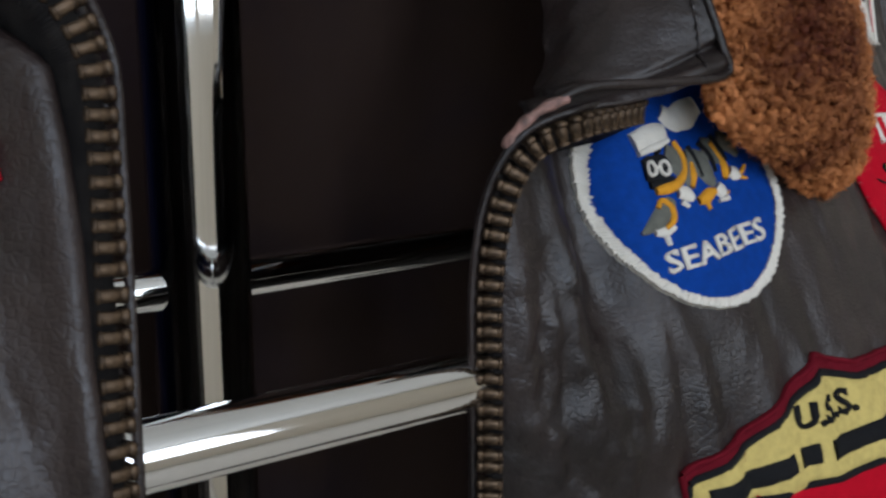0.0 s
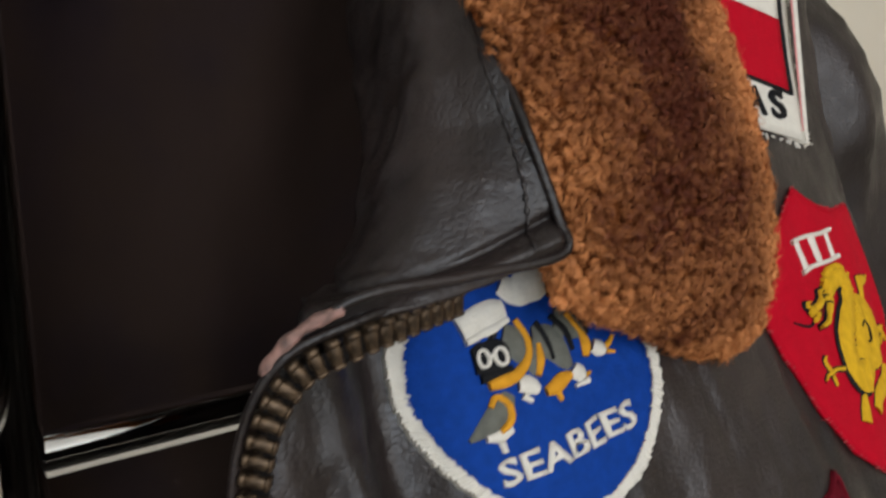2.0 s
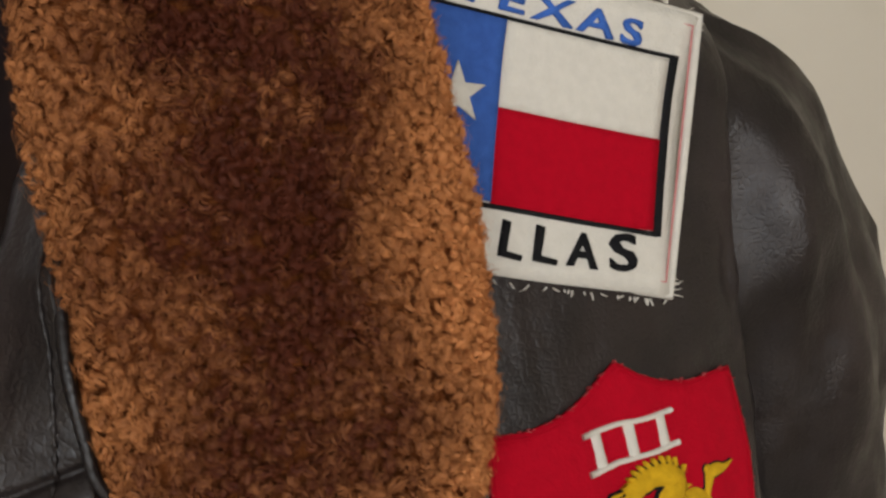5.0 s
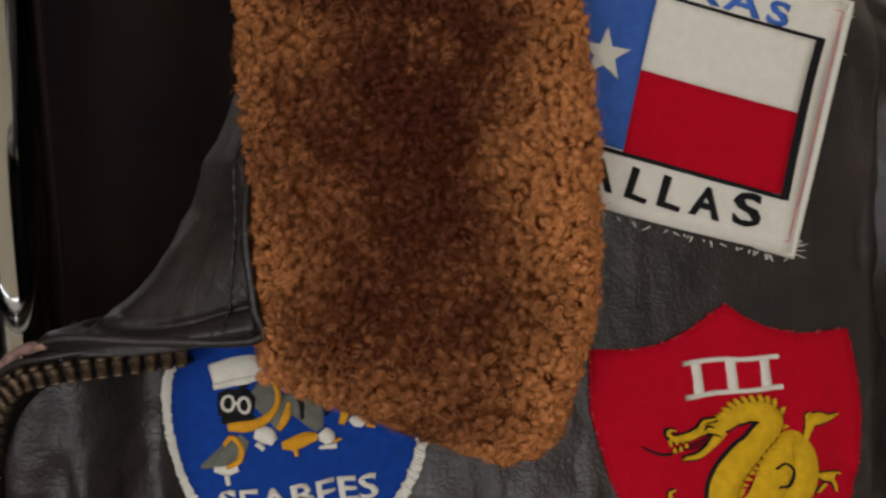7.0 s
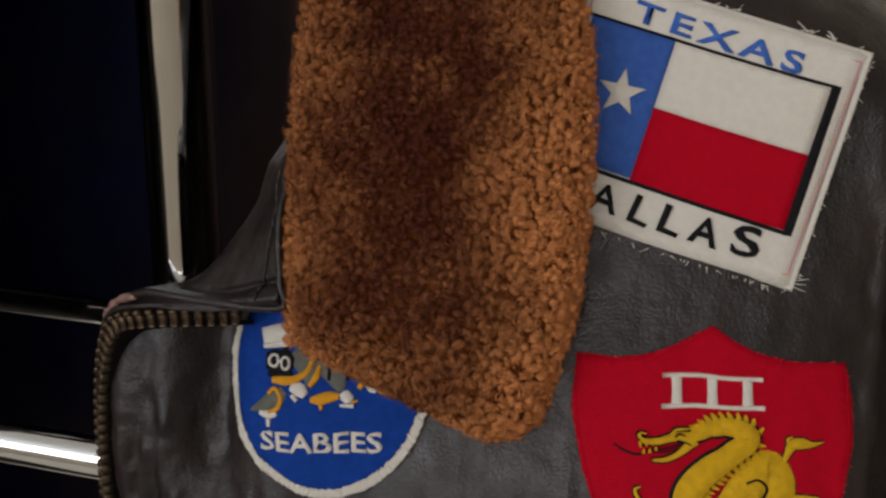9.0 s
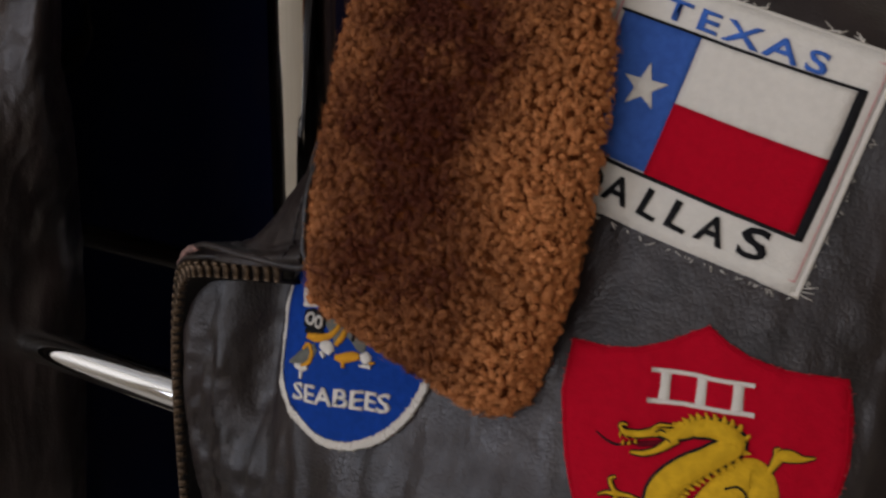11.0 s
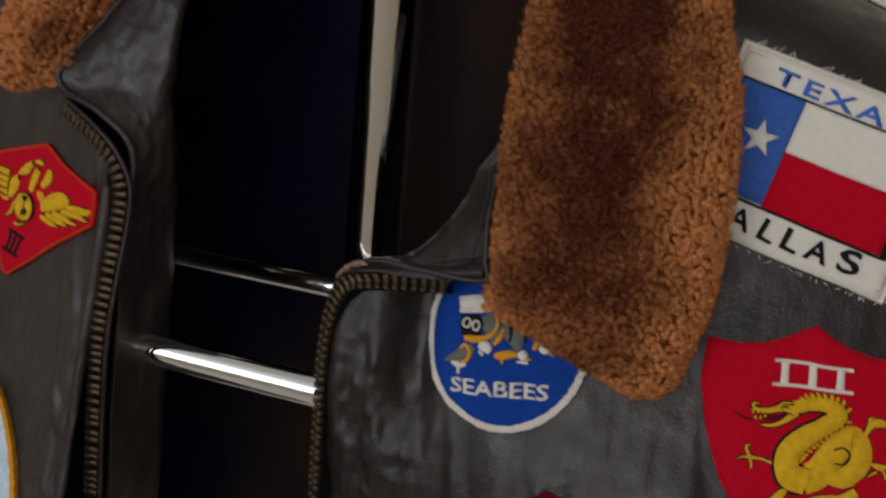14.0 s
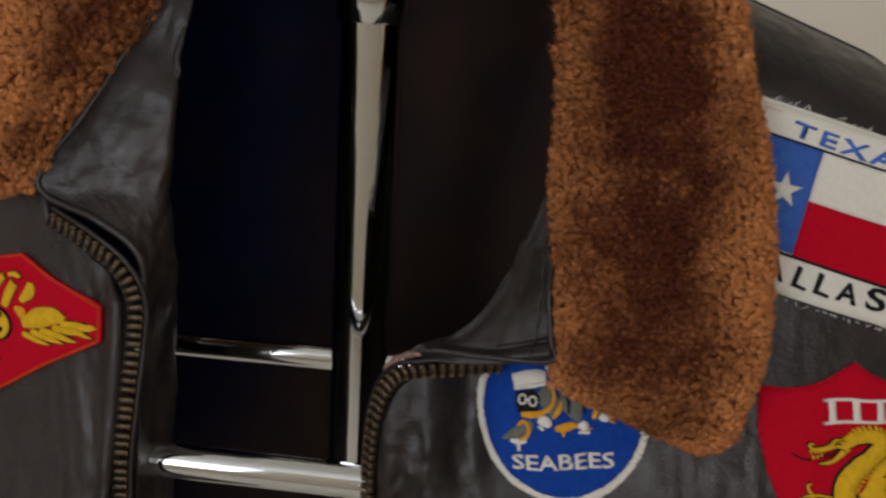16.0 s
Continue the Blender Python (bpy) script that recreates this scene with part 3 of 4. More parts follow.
    wid = np.where(wisp, 0.00006, 0.00013)[:, None, None] * (1 - 0.55 * np.linspace(0, 1, K) ** 2)[None, :, None] * grow[own][:, None, None]
    V = np.stack([pts - side * wid, pts + side * wid], 2).reshape(-1, 3)
    o = (np.arange(n) * K * 2)[:, None]
    q = np.arange(K - 1)[None] * 2
    F = np.stack([o + q, o + q + 1, o + q + 3, o + q + 2], 2).reshape(-1, 4)
    me = bpy.data.meshes.new("fleece")
    me.vertices.add(len(V))
    me.vertices.foreach_set("co", V.astype(np.float32).ravel())
    me.loops.add(F.size)
    me.loops.foreach_set("vertex_index", F.astype(np.int32).ravel())
    me.polygons.add(len(F))
    me.polygons.foreach_set("loop_start", np.arange(len(F), dtype=np.int32) * 4)
    me.update(calc_edges=True)
    # fibres lighter along the rim, darker in the middle, with random spots
    spot = np.array([noise.fractal(Vector(p) * 42, 1.0, 2.0, 2) for p in base.tolist()])
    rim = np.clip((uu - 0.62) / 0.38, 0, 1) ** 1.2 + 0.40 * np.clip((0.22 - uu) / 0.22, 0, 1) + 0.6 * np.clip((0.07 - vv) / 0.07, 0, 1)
    # worn darkens the middle: shade between fibres put into the colour
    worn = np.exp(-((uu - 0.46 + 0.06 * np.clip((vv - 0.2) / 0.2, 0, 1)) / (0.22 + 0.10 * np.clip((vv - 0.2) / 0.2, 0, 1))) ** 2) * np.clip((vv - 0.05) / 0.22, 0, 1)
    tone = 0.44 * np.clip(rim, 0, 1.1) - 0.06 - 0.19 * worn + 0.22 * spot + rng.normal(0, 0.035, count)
    # light on one collar half put into its colour, not beside the lapel
    tone = tone + brighten * np.clip((uu - 0.22) / 0.25, 0, 1)
    at_me = me.attributes.new("shade_tone", "FLOAT", "POINT")
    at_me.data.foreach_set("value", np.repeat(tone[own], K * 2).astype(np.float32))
    me.validate()
    me.shade_smooth()
    me.materials.append(FUR)
    ob = new("fleece", me)
    ob.parent = hide
    tagged(ob, label="thick curly golden brown pile", kind="stuff")
    return hide


collar_half([(0.2390, 0.1900, 1.2780), (0.2370, 0.1950, 1.3040), (0.2350, 0.2040, 1.3300), (0.2320, 0.2210, 1.3600), (0.2310, 0.2410, 1.4000), (0.2230, 0.2700, 1.4400), (0.2060, 0.3200, 1.4620), (0.1430, 0.3600, 1.4640)],
            [(0.3120, 0.2000, 1.2600), (0.3185, 0.2090, 1.2900), (0.3195, 0.2200, 1.3180), (0.3150, 0.2380, 1.3600), (0.3030, 0.2480, 1.4000), (0.2930, 0.2800, 1.4400), (0.2640, 0.3500, 1.4600), (0.1430, 0.4400, 1.4450)],
            0.0115, 0.0165, "wide brown shearling collar half", 3, 0.55, 36, 0.0020, ((0.28, 0.45, 0.15, 0.036, -0.0100), (0.30, 0.385, 0.22, 0.018, 0.0030), (0.62, 0.30, 0.10, 0.07, -0.0020)))
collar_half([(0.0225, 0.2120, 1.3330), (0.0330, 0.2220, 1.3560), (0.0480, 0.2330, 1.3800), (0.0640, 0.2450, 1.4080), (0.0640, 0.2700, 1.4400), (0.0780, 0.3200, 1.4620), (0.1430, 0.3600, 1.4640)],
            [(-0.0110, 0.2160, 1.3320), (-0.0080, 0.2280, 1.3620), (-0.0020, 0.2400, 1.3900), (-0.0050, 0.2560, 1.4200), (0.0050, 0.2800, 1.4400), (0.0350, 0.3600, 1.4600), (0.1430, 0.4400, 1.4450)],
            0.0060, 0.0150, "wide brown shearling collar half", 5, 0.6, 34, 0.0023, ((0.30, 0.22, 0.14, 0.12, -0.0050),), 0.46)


# ---- sewn patches ----
class Ground:
    """Local millimetres on a front: u to the right, v up, h out of the leather."""

    def __init__(self, depth, x, z, deg):
        self.depth, h = depth, 0.01
        f = lambda a, b: float(depth(a, b))
        self.o = Vector((x, f(x, z), z))
        tx = Vector((2 * h, f(x + h, z) - f(x - h, z), 0)).normalized()
        tz = Vector((0, f(x, z + h) - f(x, z - h), 2 * h))
        n = tx.cross(tz).normalized()
        tz = n.cross(tx)
        a = radians(deg)
        self.u, self.v, self.n = tx * math.cos(a) + tz * math.sin(a), tz * math.cos(a) - tx * math.sin(a), n

    def at(self, u, v, h):
        p = self.o + self.u * (u / 1000) + self.v * (v / 1000)
        p.y = float(self.depth(p.x, p.z))
        return p + self.n * (h / 1000)


def cut(ground, outline, h0, h1, step=5.0):
    """A flat piece of cloth of that outline, laid on the front between the heights h0 and h1 (mm)."""
    bm = bmesh.new()
    vs = [bm.verts.new((a, b, 0)) for a, b in outline]
    es = [bm.edges.new((vs[i], vs[(i + 1) % len(vs)])) for i in range(len(vs))]
    bmesh.ops.triangle_fill(bm, edges=es, use_beauty=True)
    for _ in range(4):
        long = [e for e in bm.edges if e.calc_length() > step]
        if not long:
            break
        bmesh.ops.subdivide_edges(bm, edges=long, cuts=1)
        bmesh.ops.triangulate(bm, faces=bm.faces[:])
    top = bmesh.ops.extrude_face_region(bm, geom=bm.faces[:])["geom"]
    for g in top:
        if isinstance(g, bmesh.types.BMVert):
            g.co.z = 1
    for v in bm.verts:
        v.co = ground.at(v.co.x, v.co.y, h1 if v.co.z > 0.5 else h0)
    return bm


def stitch(ground, rows, h0, h1, closed=False, fine=6, width=None):
    """A raised band of thread along rows of (u, v, width) in mm."""
    rows = [r if len(r) == 3 else (*r, width) for r in rows]
    if closed:
        rows = rows + [rows[0]]
    m = (len(rows) - 1) * fine + 1
    C = spline(rows, np.linspace(0, 1, m)) if fine > 1 else np.array(rows, float)
    T = np.gradient(C[:, :2], axis=0)
    T /= np.maximum(np.linalg.norm(T, axis=1, keepdims=True), 1e-9)
    S = np.stack([-T[:, 1], T[:, 0]], 1)
    V, F = [], []
    prof = ((-0.5, 0), (-0.42, 0.75), (0, 1), (0.42, 0.75), (0.5, 0))
    for i in range(m):
        for a, b in prof:
            q = C[i, :2] + S[i] * (a * C[i, 2])
            V.append(tuple(ground.at(q[0], q[1], h0 + (h1 - h0) * b)))
    for i in range(m - 1):
        for j in range(4):
            F.append((i * 5 + j, (i + 1) * 5 + j, (i + 1) * 5 + j + 1, i * 5 + j + 1))
    F += [(4, 3, 2, 1, 0), tuple((m - 1) * 5 + j for j in range(5))]
    return V, [], F


def joined(pieces):
    V, F = [], []
    for v, _, f in pieces:
        k = len(V)
        V += v
        F += [tuple(i + k for i in q) for q in f]
    return V, [], F


def pieces(name, shapes, mat, parent, label):
    for q in shapes:
        part(name, q, mat, parent, label)


def words(ground, text, u, v, wide, tall, deg, h0, h1, bold=0.0, space=1.0):
    """Embroidered lettering: starts at (u, v), filling wide x tall mm."""
    cu = bpy.data.curves.new("text", "FONT")
    cu.body, cu.offset, cu.resolution_u, cu.space_character = text, bold, 3, space
    ob = bpy.data.objects.new("text", cu)
    scene.collection.objects.link(ob)
    me = ob.to_mesh()
    bm = bmesh.new()
    bm.from_mesh(me)
    ob.to_mesh_clear()
    bpy.data.objects.remove(ob)
    bpy.data.curves.remove(cu)
    bmesh.ops.remove_doubles(bm, verts=bm.verts, dist=1e-5)
    xs, ys = [q.co.x for q in bm.verts], [q.co.y for q in bm.verts]
    x0, x1, y0, y1 = min(xs), max(xs), min(ys), max(ys)
    a = radians(deg)
    top = bmesh.ops.extrude_face_region(bm, geom=bm.faces[:])["geom"]
    for g in top:
        if isinstance(g, bmesh.types.BMVert):
            g.co.z = 1
    for q in bm.verts:
        p, r = (q.co.x - x0) / (x1 - x0) * wide, (q.co.y - y0) / (y1 - y0) * tall
        p, r = p + 0.45 * noise.noise(Vector((p * 0.9, r * 0.9, wide))), r + 0.45 * noise.noise(Vector((p * 0.9, r * 0.9, tall + 7)))
        q.co = ground.at(u + p * math.cos(a) - r * math.sin(a), v + p * math.sin(a) + r * math.cos(a), h1 if q.co.z > 0.5 else h0)
    return bm


def ring(r, n=48, cx=0, cy=0, ry=None):
    return [(cx + r * math.cos(2 * math.pi * i / n), cy + (ry or r) * math.sin(2 * math.pi * i / n)) for i in range(n)]


def rect(u0, v0, u1, v1):
    return [(u0, v0), (u1, v0), (u1, v1), (u0, v1)]


def fray(ground, rows, seed, h=1.0):
    """Loose threads that stick out of an edge: rows of (u, v, du, dv)."""
    rng = random.Random(seed)
    out = []
    for u, v, du, dv in rows:
        b = rng.uniform(-1.2, 1.2)
        out.append(stitch(ground, [(u, v, 0.35), (u + du * 0.5 + b * 0.3, v + dv * 0.5, 0.3), (u + du + b, v + dv, 0.15)], h * 0.3, h, fine=4))
    return joined(out)


def roped(ground, outline, wide, h, pitch, seed):
    """A thick border of slanted stitches over a closed outline."""
    rng = random.Random(seed)
    pts = np.array(outline + outline[:1])
    run = np.concatenate([[0], np.cumsum(np.linalg.norm(np.diff(pts, axis=0), axis=1))])
    out = []
    for q in np.arange(0, run[-1], pitch):
        i = min(int(np.searchsorted(run, q, side="right")) - 1, len(pts) - 2)
        f = (q - run[i]) / (run[i + 1] - run[i])
        c = pts[i] * (1 - f) + pts[i + 1] * f
        t = (pts[i + 1] - pts[i]) / (run[i + 1] - run[i])
        n = np.array([-t[1], t[0]])
        w, k = wide * rng.uniform(0.42, 0.60), rng.uniform(0.25, 0.55)
        a, b = c - n * w - t * k, c + n * w * rng.uniform(0.85, 1.05) + t * k
        out.append(stitch(ground, [(a[0], a[1], pitch * 1.25), ((a[0] + b[0]) / 2, (a[1] + b[1]) / 2, pitch * 1.35), (b[0], b[1], pitch * 1.1)], 0.3, h * rng.uniform(0.9, 1.1), fine=2))
    return joined(out)


# round blue patch
g = Ground(right_full, 0.2425, 0 + 1.262, 0)
OUT = ring(33.8, 72, 1.0, -3.4, 35.6)
patch = part("patch", cut(g, OUT, 0.2, 1.3), BLUE, jacket, "round royal blue cloth patch with a white border and lettering")
tagged(part("border", roped(g, OUT, 2.9, 2.0, 0.85, 2), WHITE, patch, "thick white stitched border"), kind="stuff")
part("lettering", words(g, "SEABEES", -17.0, -29.2, 41.0, 6.6, 8.5, 1.2, 2.0, 0.018), WHITE, patch, "white stitched lettering")
# the flying bee: striped grey body, white cap, black goggled head, gloved arms
pieces("emblem", [stitch(g, [(-9, 5, 7), (-6, 3, 8), (-3, -1, 7), (-2, -5, 3)], 1.0, 1.9), stitch(g, [(-1, 3, 6), (4, 1, 9), (7, -4, 5), (8, -6, 2)], 1.0, 1.9), stitch(g, [(7, 6, 6), (12, 4, 8), (16, 1, 4)], 1.0, 1.9),
     stitch(g, [(15, 8, 5), (19, 6, 6), (22, 2, 2)], 1.0, 1.9), stitch(g, [(-22.5, -17.2, 1), (-18, -14.5, 4.5), (-13.5, -11, 6), (-11, -8, 3)], 1.0, 1.9)], GREY, patch, "grey stitched shape")
pieces("emblem", [stitch(g, [(-19.8, 8.2, 6.2), (-15, 9.6, 7.0), (-9.5, 10.8, 6.4), (-6.8, 11.2, 4.5)], 1.2, 2.5), stitch(g, [(-19.2, 5.2, 1.6), (-13, 6.6, 2.2), (-6.6, 8.4, 1.6)], 1.6, 2.8),
     stitch(g, [(-6, 17, 5), (-2, 14.5, 7), (4, 15.5, 9), (10, 18, 6)], 1.2, 2.3), stitch(g, [(-8.5, -6.4, 3), (-5.5, -7.0, 4.6), (-3.4, -8.6, 2.4)], 1.4, 2.5), stitch(g, [(-8, -9.0, 1.6), (-6, -10.6, 1.2)], 1.4, 2.3),
     stitch(g, [(8.6, -6.2, 3.4), (10.0, -7.8, 4.4), (10.6, -9.4, 2.4)], 1.4, 2.5), stitch(g, [(8, -10.6, 1.0), (12.5, -10.0, 1.6)], 1.4, 2.4), stitch(g, [(16.4, -2.2, 3.2), (18.2, -3.4, 4.2), (19.4, -4.6, 2)], 1.4, 2.5),
     stitch(g, [(-19.0, -17.2, 1.6), (-15.5, -17.0, 2.8), (-12.6, -16.0, 1.6)], 1.4, 2.4), stitch(g, [(-15.6, -18.4, 1.6), (-15.2, -21.0, 1.2)], 1.4, 2.2)], WHITE, patch, "white stitched shape")
pieces("emblem", [stitch(g, [(-18.0, 0.6, 6), (-14.5, 0.8, 8.0), (-10.5, 1.0, 7.8), (-8.6, 0.8, 4)], 1.4, 2.2), stitch(g, [(-17, -3.8, 2), (-13, -3.6, 3), (-8.6, -2.4, 1.6)], 1.4, 2.2), stitch(g, [(-12.5, 4.8, 1.2), (-11, 6.2, 1.6)], 1.6, 2.4),
     stitch(g, [(1.5, 6.2, 1.6), (3.2, 1.5, 1.6), (3.6, -3, 1)], 1.6, 2.4), stitch(g, [(6.0, 7, 1.6), (9.2, 2.5, 1.6), (9.8, -2, 1)], 1.6, 2.4), stitch(g, [(12, 8.5, 1.4), (15, 4.5, 1.4), (16, 0.8, 1)], 1.6, 2.4)], BLACK, patch, "black stitched shape")
for cu in (-15.4, -11.2):
    part("emblem", stitch(g, [(cu + 1.5 * math.cos(k * 0.785), 0.7 + 2.0 * math.sin(k * 0.785), 0.9) for k in range(8)], 1.9, 2.9, True, 2), WHITE, patch, "white stitched goggle ring")
part("emblem", stitch(g, [(-14.2, 0.6, 0.9), (-13.2, 1.0, 0.9), (-12.4, 0.6, 0.9)], 1.9, 2.9, fine=2), WHITE, patch, "white stitched goggle bridge")
pieces("emblem", [stitch(g, [(-15.5, -5.6, 2.2), (-11.5, -5.0, 3.2), (-7, -3.6, 2.6), (-3.6, -0.6, 1.8), (-2.6, 3.6, 1.5), (-4.4, 8.0, 1.3)], 1.5, 2.6), stitch(g, [(-2.5, -5.6, 1.4), (-0.5, -2.0, 2.2), (0.2, 1.5, 1.0)], 1.6, 2.5),
     stitch(g, [(-1.5, -9.6, 2.0), (1.5, -9.0, 3.6), (4.5, -8.0, 3.6), (7.5, -7.6, 2.0)], 1.4, 2.5), stitch(g, [(1.8, -10, 1.6), (2.4, -12.4, 1.0)], 1.4, 2.4), stitch(g, [(-15.5, -16.5, 1.3), (-12.4, -14, 1.6), (-12.0, -10.5, 1.6), (-14.4, -8.2, 1.4), (-16.4, -10.4, 1.2)], 1.6, 2.5),
     stitch(g, [(11.6, -8.8, 1.2), (13.6, -8.4, 0.8)], 1.5, 2.3), stitch(g, [(13.6, -4.6, 1.6), (14.6, -1.4, 2.4), (13.8, 1.8, 1.4), (10.8, 6.6, 1.6)], 1.6, 2.5), stitch(g, [(19.6, -3.6, 1.6), (21.4, -2.8, 1.4), (23.4, -1.2, 0.8)], 1.5, 2.3), stitch(g, [(20.0, -4.4, 1.2), (22.4, -5.0, 0.8)], 1.5, 2.3)], ORANGE, patch, "yellow stitched stroke")

# state flag patch
g = Ground(right_full, 0.358, 1.335, -15)
patch = part("patch", cut(g, rect(-54, -35.5, 32, 38.5), 0.2, 1.2), WHITE, jacket, "white flag patch with blue and black lettering and frayed edges")
part("border", stitch(g, [(-54, -35.5, 2.6), (-54, 38.5, 2.6), (32, 38.5, 2.6), (32, -35.5, 2.6), (-54, -35.5, 2.6)], 0.0, 1.5, False, 1), WHITE, patch, "raw white edge")
part("field", cut(g, rect(-50.0, -18.8, -23.6, 25.0), 1.0, 1.7), FLAGBLUE, patch, "blue field")
part("field", cut(g, rect(-23.6, -19.8, 24.6, 3.7), 1.0, 1.7), RED, patch, "red field")
part("field", cut(g, rect(-23.4, 3.8, 24.6, 25.2), 1.0, 1.5), WHITE, patch, "white field")
star = []
for i in range(10):
    r, a = (7.6 if i % 2 == 0 else 3.0), math.radians(90 + 36 * i + 6)
    star.append((-34.5 + r * math.cos(a), 5.0 + r * math.sin(a)))
part("star", cut(g, star, 1.5, 2.3), WHITE, patch, "white star")
part("outline", stitch(g, [(-52, -19.6, 1.3), (0, -20.0, 1.3), (26, -20.6, 1.3)], 1.0, 2.0, fine=10), BLACK, patch, "black stitched line")
part("outline", stitch(g, [(-51, 25.4, 1.0), (0, 25.6, 1.1), (27, 26.0, 1.0)], 1.0, 2.0, fine=10), BLACK, patch, "black stitched line")
part("outline", stitch(g, [(26.0, 26.4, 3.0), (26.1, 0, 3.2), (26.0, -21.0, 3.0)], 1.0, 2.0, fine=10), BLACK, patch, "black stitched bar")
part("outline", stitch(g, [(-51.5, -32.2, 0.6), (30.0, -32.2, 0.6), (30.2, 35.4, 0.6), (-51.5, 35.4, 0.6), (-51.5, -32.2, 0.6)], 1.0, 1.6, fine=1), PINK, patch, "thin pink sewn line")
part("lettering", words(g, "TEXAS", -38.5, 27.2, 53.0, 6.8, -1.0, 1.1, 2.0, 0.015, 1.25), INKBLUE, patch, "blue stitched lettering")
for letter, cu, wide, tall, deg in (("D", -38.5, 8.0, 8.4, 2), ("A", -29.0, 9.4, 8.4, 0), ("L", -17.8, 6.2, 8.6, -6), ("L", -8.2, 6.4, 8.6, -4), ("A", 2.6, 9.2, 8.4, 0), ("S", 15.6, 8.6, 9.2, 4)):
    part("lettering", words(g, letter, cu - wide / 2, -31.0, wide, tall, deg, 1.1, 2.1, 0.02), BLACK, patch, "black stitched letter")
rng = random.Random(4)
tagged(part("fringe", fray(g, [(rng.uniform(-50, 31), -36.6, rng.uniform(-1.5, 1.5), -rng.uniform(0.5, 1.8)) for _ in range(30)] + [(33.3, rng.uniform(-35, 37), rng.uniform(0.3, 0.9), rng.uniform(-1.0, 1.0)) for _ in range(26)]
     + [(rng.uniform(-50, 31), 39.8, rng.uniform(-4, 4), rng.uniform(0.6, 2.6)) for _ in range(22)] + [(33, -33 - i, 3.0, 1.5 - i) for i in range(3)], 9), WHITE, patch, "loose white threads"), kind="stuff")

# red shield patch
g = Ground(right_full, 0.359, 1.2418, 0)
SHIELD = [(-34.6, 36.6), (-24, 36.2), (-14, 37.4), (-4, 41.0), (6.8, 46.8), (13, 42.4), (20, 38.8), (30, 36.2), (46.4, 35.2), (48.2, 24), (48.2, 10), (44.5, -6), (38, -20), (27, -34), (10, -44), (-4, -40), (-17, -30), (-26.5, -16), (-33, 2), (-36.4, 20)]
patch = part("patch", cut(g, SHIELD, 0.2, 1.4), RED, jacket, "red felt shield patch with a golden dragon")
rng = random.Random(12)
EDGE = []
for a, b in zip(SHIELD, SHIELD[1:] + SHIELD[:1]):
    for q in range(int(math.hypot(b[0] - a[0], b[1] - a[1]) / 1.3)):
        f = rng.random()
        EDGE.append((a[0] + (b[0] - a[0]) * f, a[1] + (b[1] - a[1]) * f, rng.uniform(-0.6, 0.6), rng.uniform(-0.6, 0.6)))
tagged(part("fringe", fray(g, EDGE, 5, 1.6), ROSE, patch, "short pale red threads"), kind="stuff")
part("border", stitch(g, [(u * 0.965 + 0.2, v * 0.965, 0.5) for u, v in SHIELD], 1.2, 1.7, True, 3), RED, patch, "sewn seam line")
pieces("lettering", [stitch(g, [(-8.6, 31.6, 1.5), (6, 31.3, 1.4), (21.2, 30.6, 1.5)], 1.2, 2.3), stitch(g, [(-9.0, 22.4, 1.6), (6, 22.4, 1.4), (21.6, 21.8, 1.6)], 1.2, 2.3)]
     + [stitch(g, [(u, 31.4, 3.2), (u, 27, 3.0), (u, 22.4, 3.4)], 1.2, 2.2) for u in (-4.4, 6.2, 16.8)], WHITE, patch, "white stitched numeral three bars")
BODY = [(-1.2, 13.3, 3.5), (2.5, 14.2, 3.6), (6, 16.2, 5.2), (13, 16.0, 6.4), (16.8, 12.5, 7.0), (11, 8.0, 7.6), (4, 3.3, 8.6), (-1.5, -3.5, 9.6), (-0.5, -11.0, 10.5), (6, -13.4, 11)]
COIL = [(4, -13.2, 11), (10.5, -9.5, 11.5), (15.5, -2.0, 11), (21.5, 4.0, 10.5), (25.4, 0.5, 9.5), (25.0, -6.0, 9), (20.0, -10.8, 8), (14.5, -9.8, 6.5), (13.0, -6.0, 5.0), (16.0, -2.6, 4.2), (19, -3.4, 2.6)]
CLAWS = [[(26.5, 5.0, 1.4), (28.2, 8.1, 2.1), (29.8, 10.9, 3.3), (32.6, 11.3, 3.5), (35.6, 10.7, 1.9), (39.1, 11.2, 0.3)],
         [(28.5, 11.5, 1.2), (28.5, 12.7, 0.9), (29.6, 13.2, 0.5)],
         [(-7.2, -7.2, 1.2), (-10.8, -6.4, 1.0), (-13.7, -6.5, 1.4), (-15.6, -6.3, 2.7)],
         [(-15.4, -6.0, 1.2), (-16.9, -3.3, 1.2), (-16.9, -1.9, 0.9), (-15.4, -1.3, 0.4)],
         [(-15.6, -6.4, 1.4), (-18.0, -6.4, 0.9), (-20.4, -7.5, 0.3)],
         [(-15.2, -7.0, 1.2), (-14.8, -8.8, 1.0), (-14.9, -10.5, 0.5)],
         [(27.9, -5.6, 0.9), (29.9, -4.7, 1.2), (32.3, -5.5, 2.5), (35.1, -6.3, 2.9)],
         [(35.0, -6.0, 1.0), (36.1, -5.4, 0.8), (37.4, -6.0, 0.4)],
         [(34.6, -7.2, 1.2), (35.4, -8.7, 1.0), (35.6, -10.6, 0.5)],
         [(32.1, -7.7, 1.0), (30.5, -8.7, 1.0), (29.0, -9.7, 0.4)],
         [(-1, -16, 2), (-4, -20, 4), (-6, -24, 5)], [(5, -24, 4), (11, -20.5, 5), (19, -20.2, 6), (25, -16, 4)]]
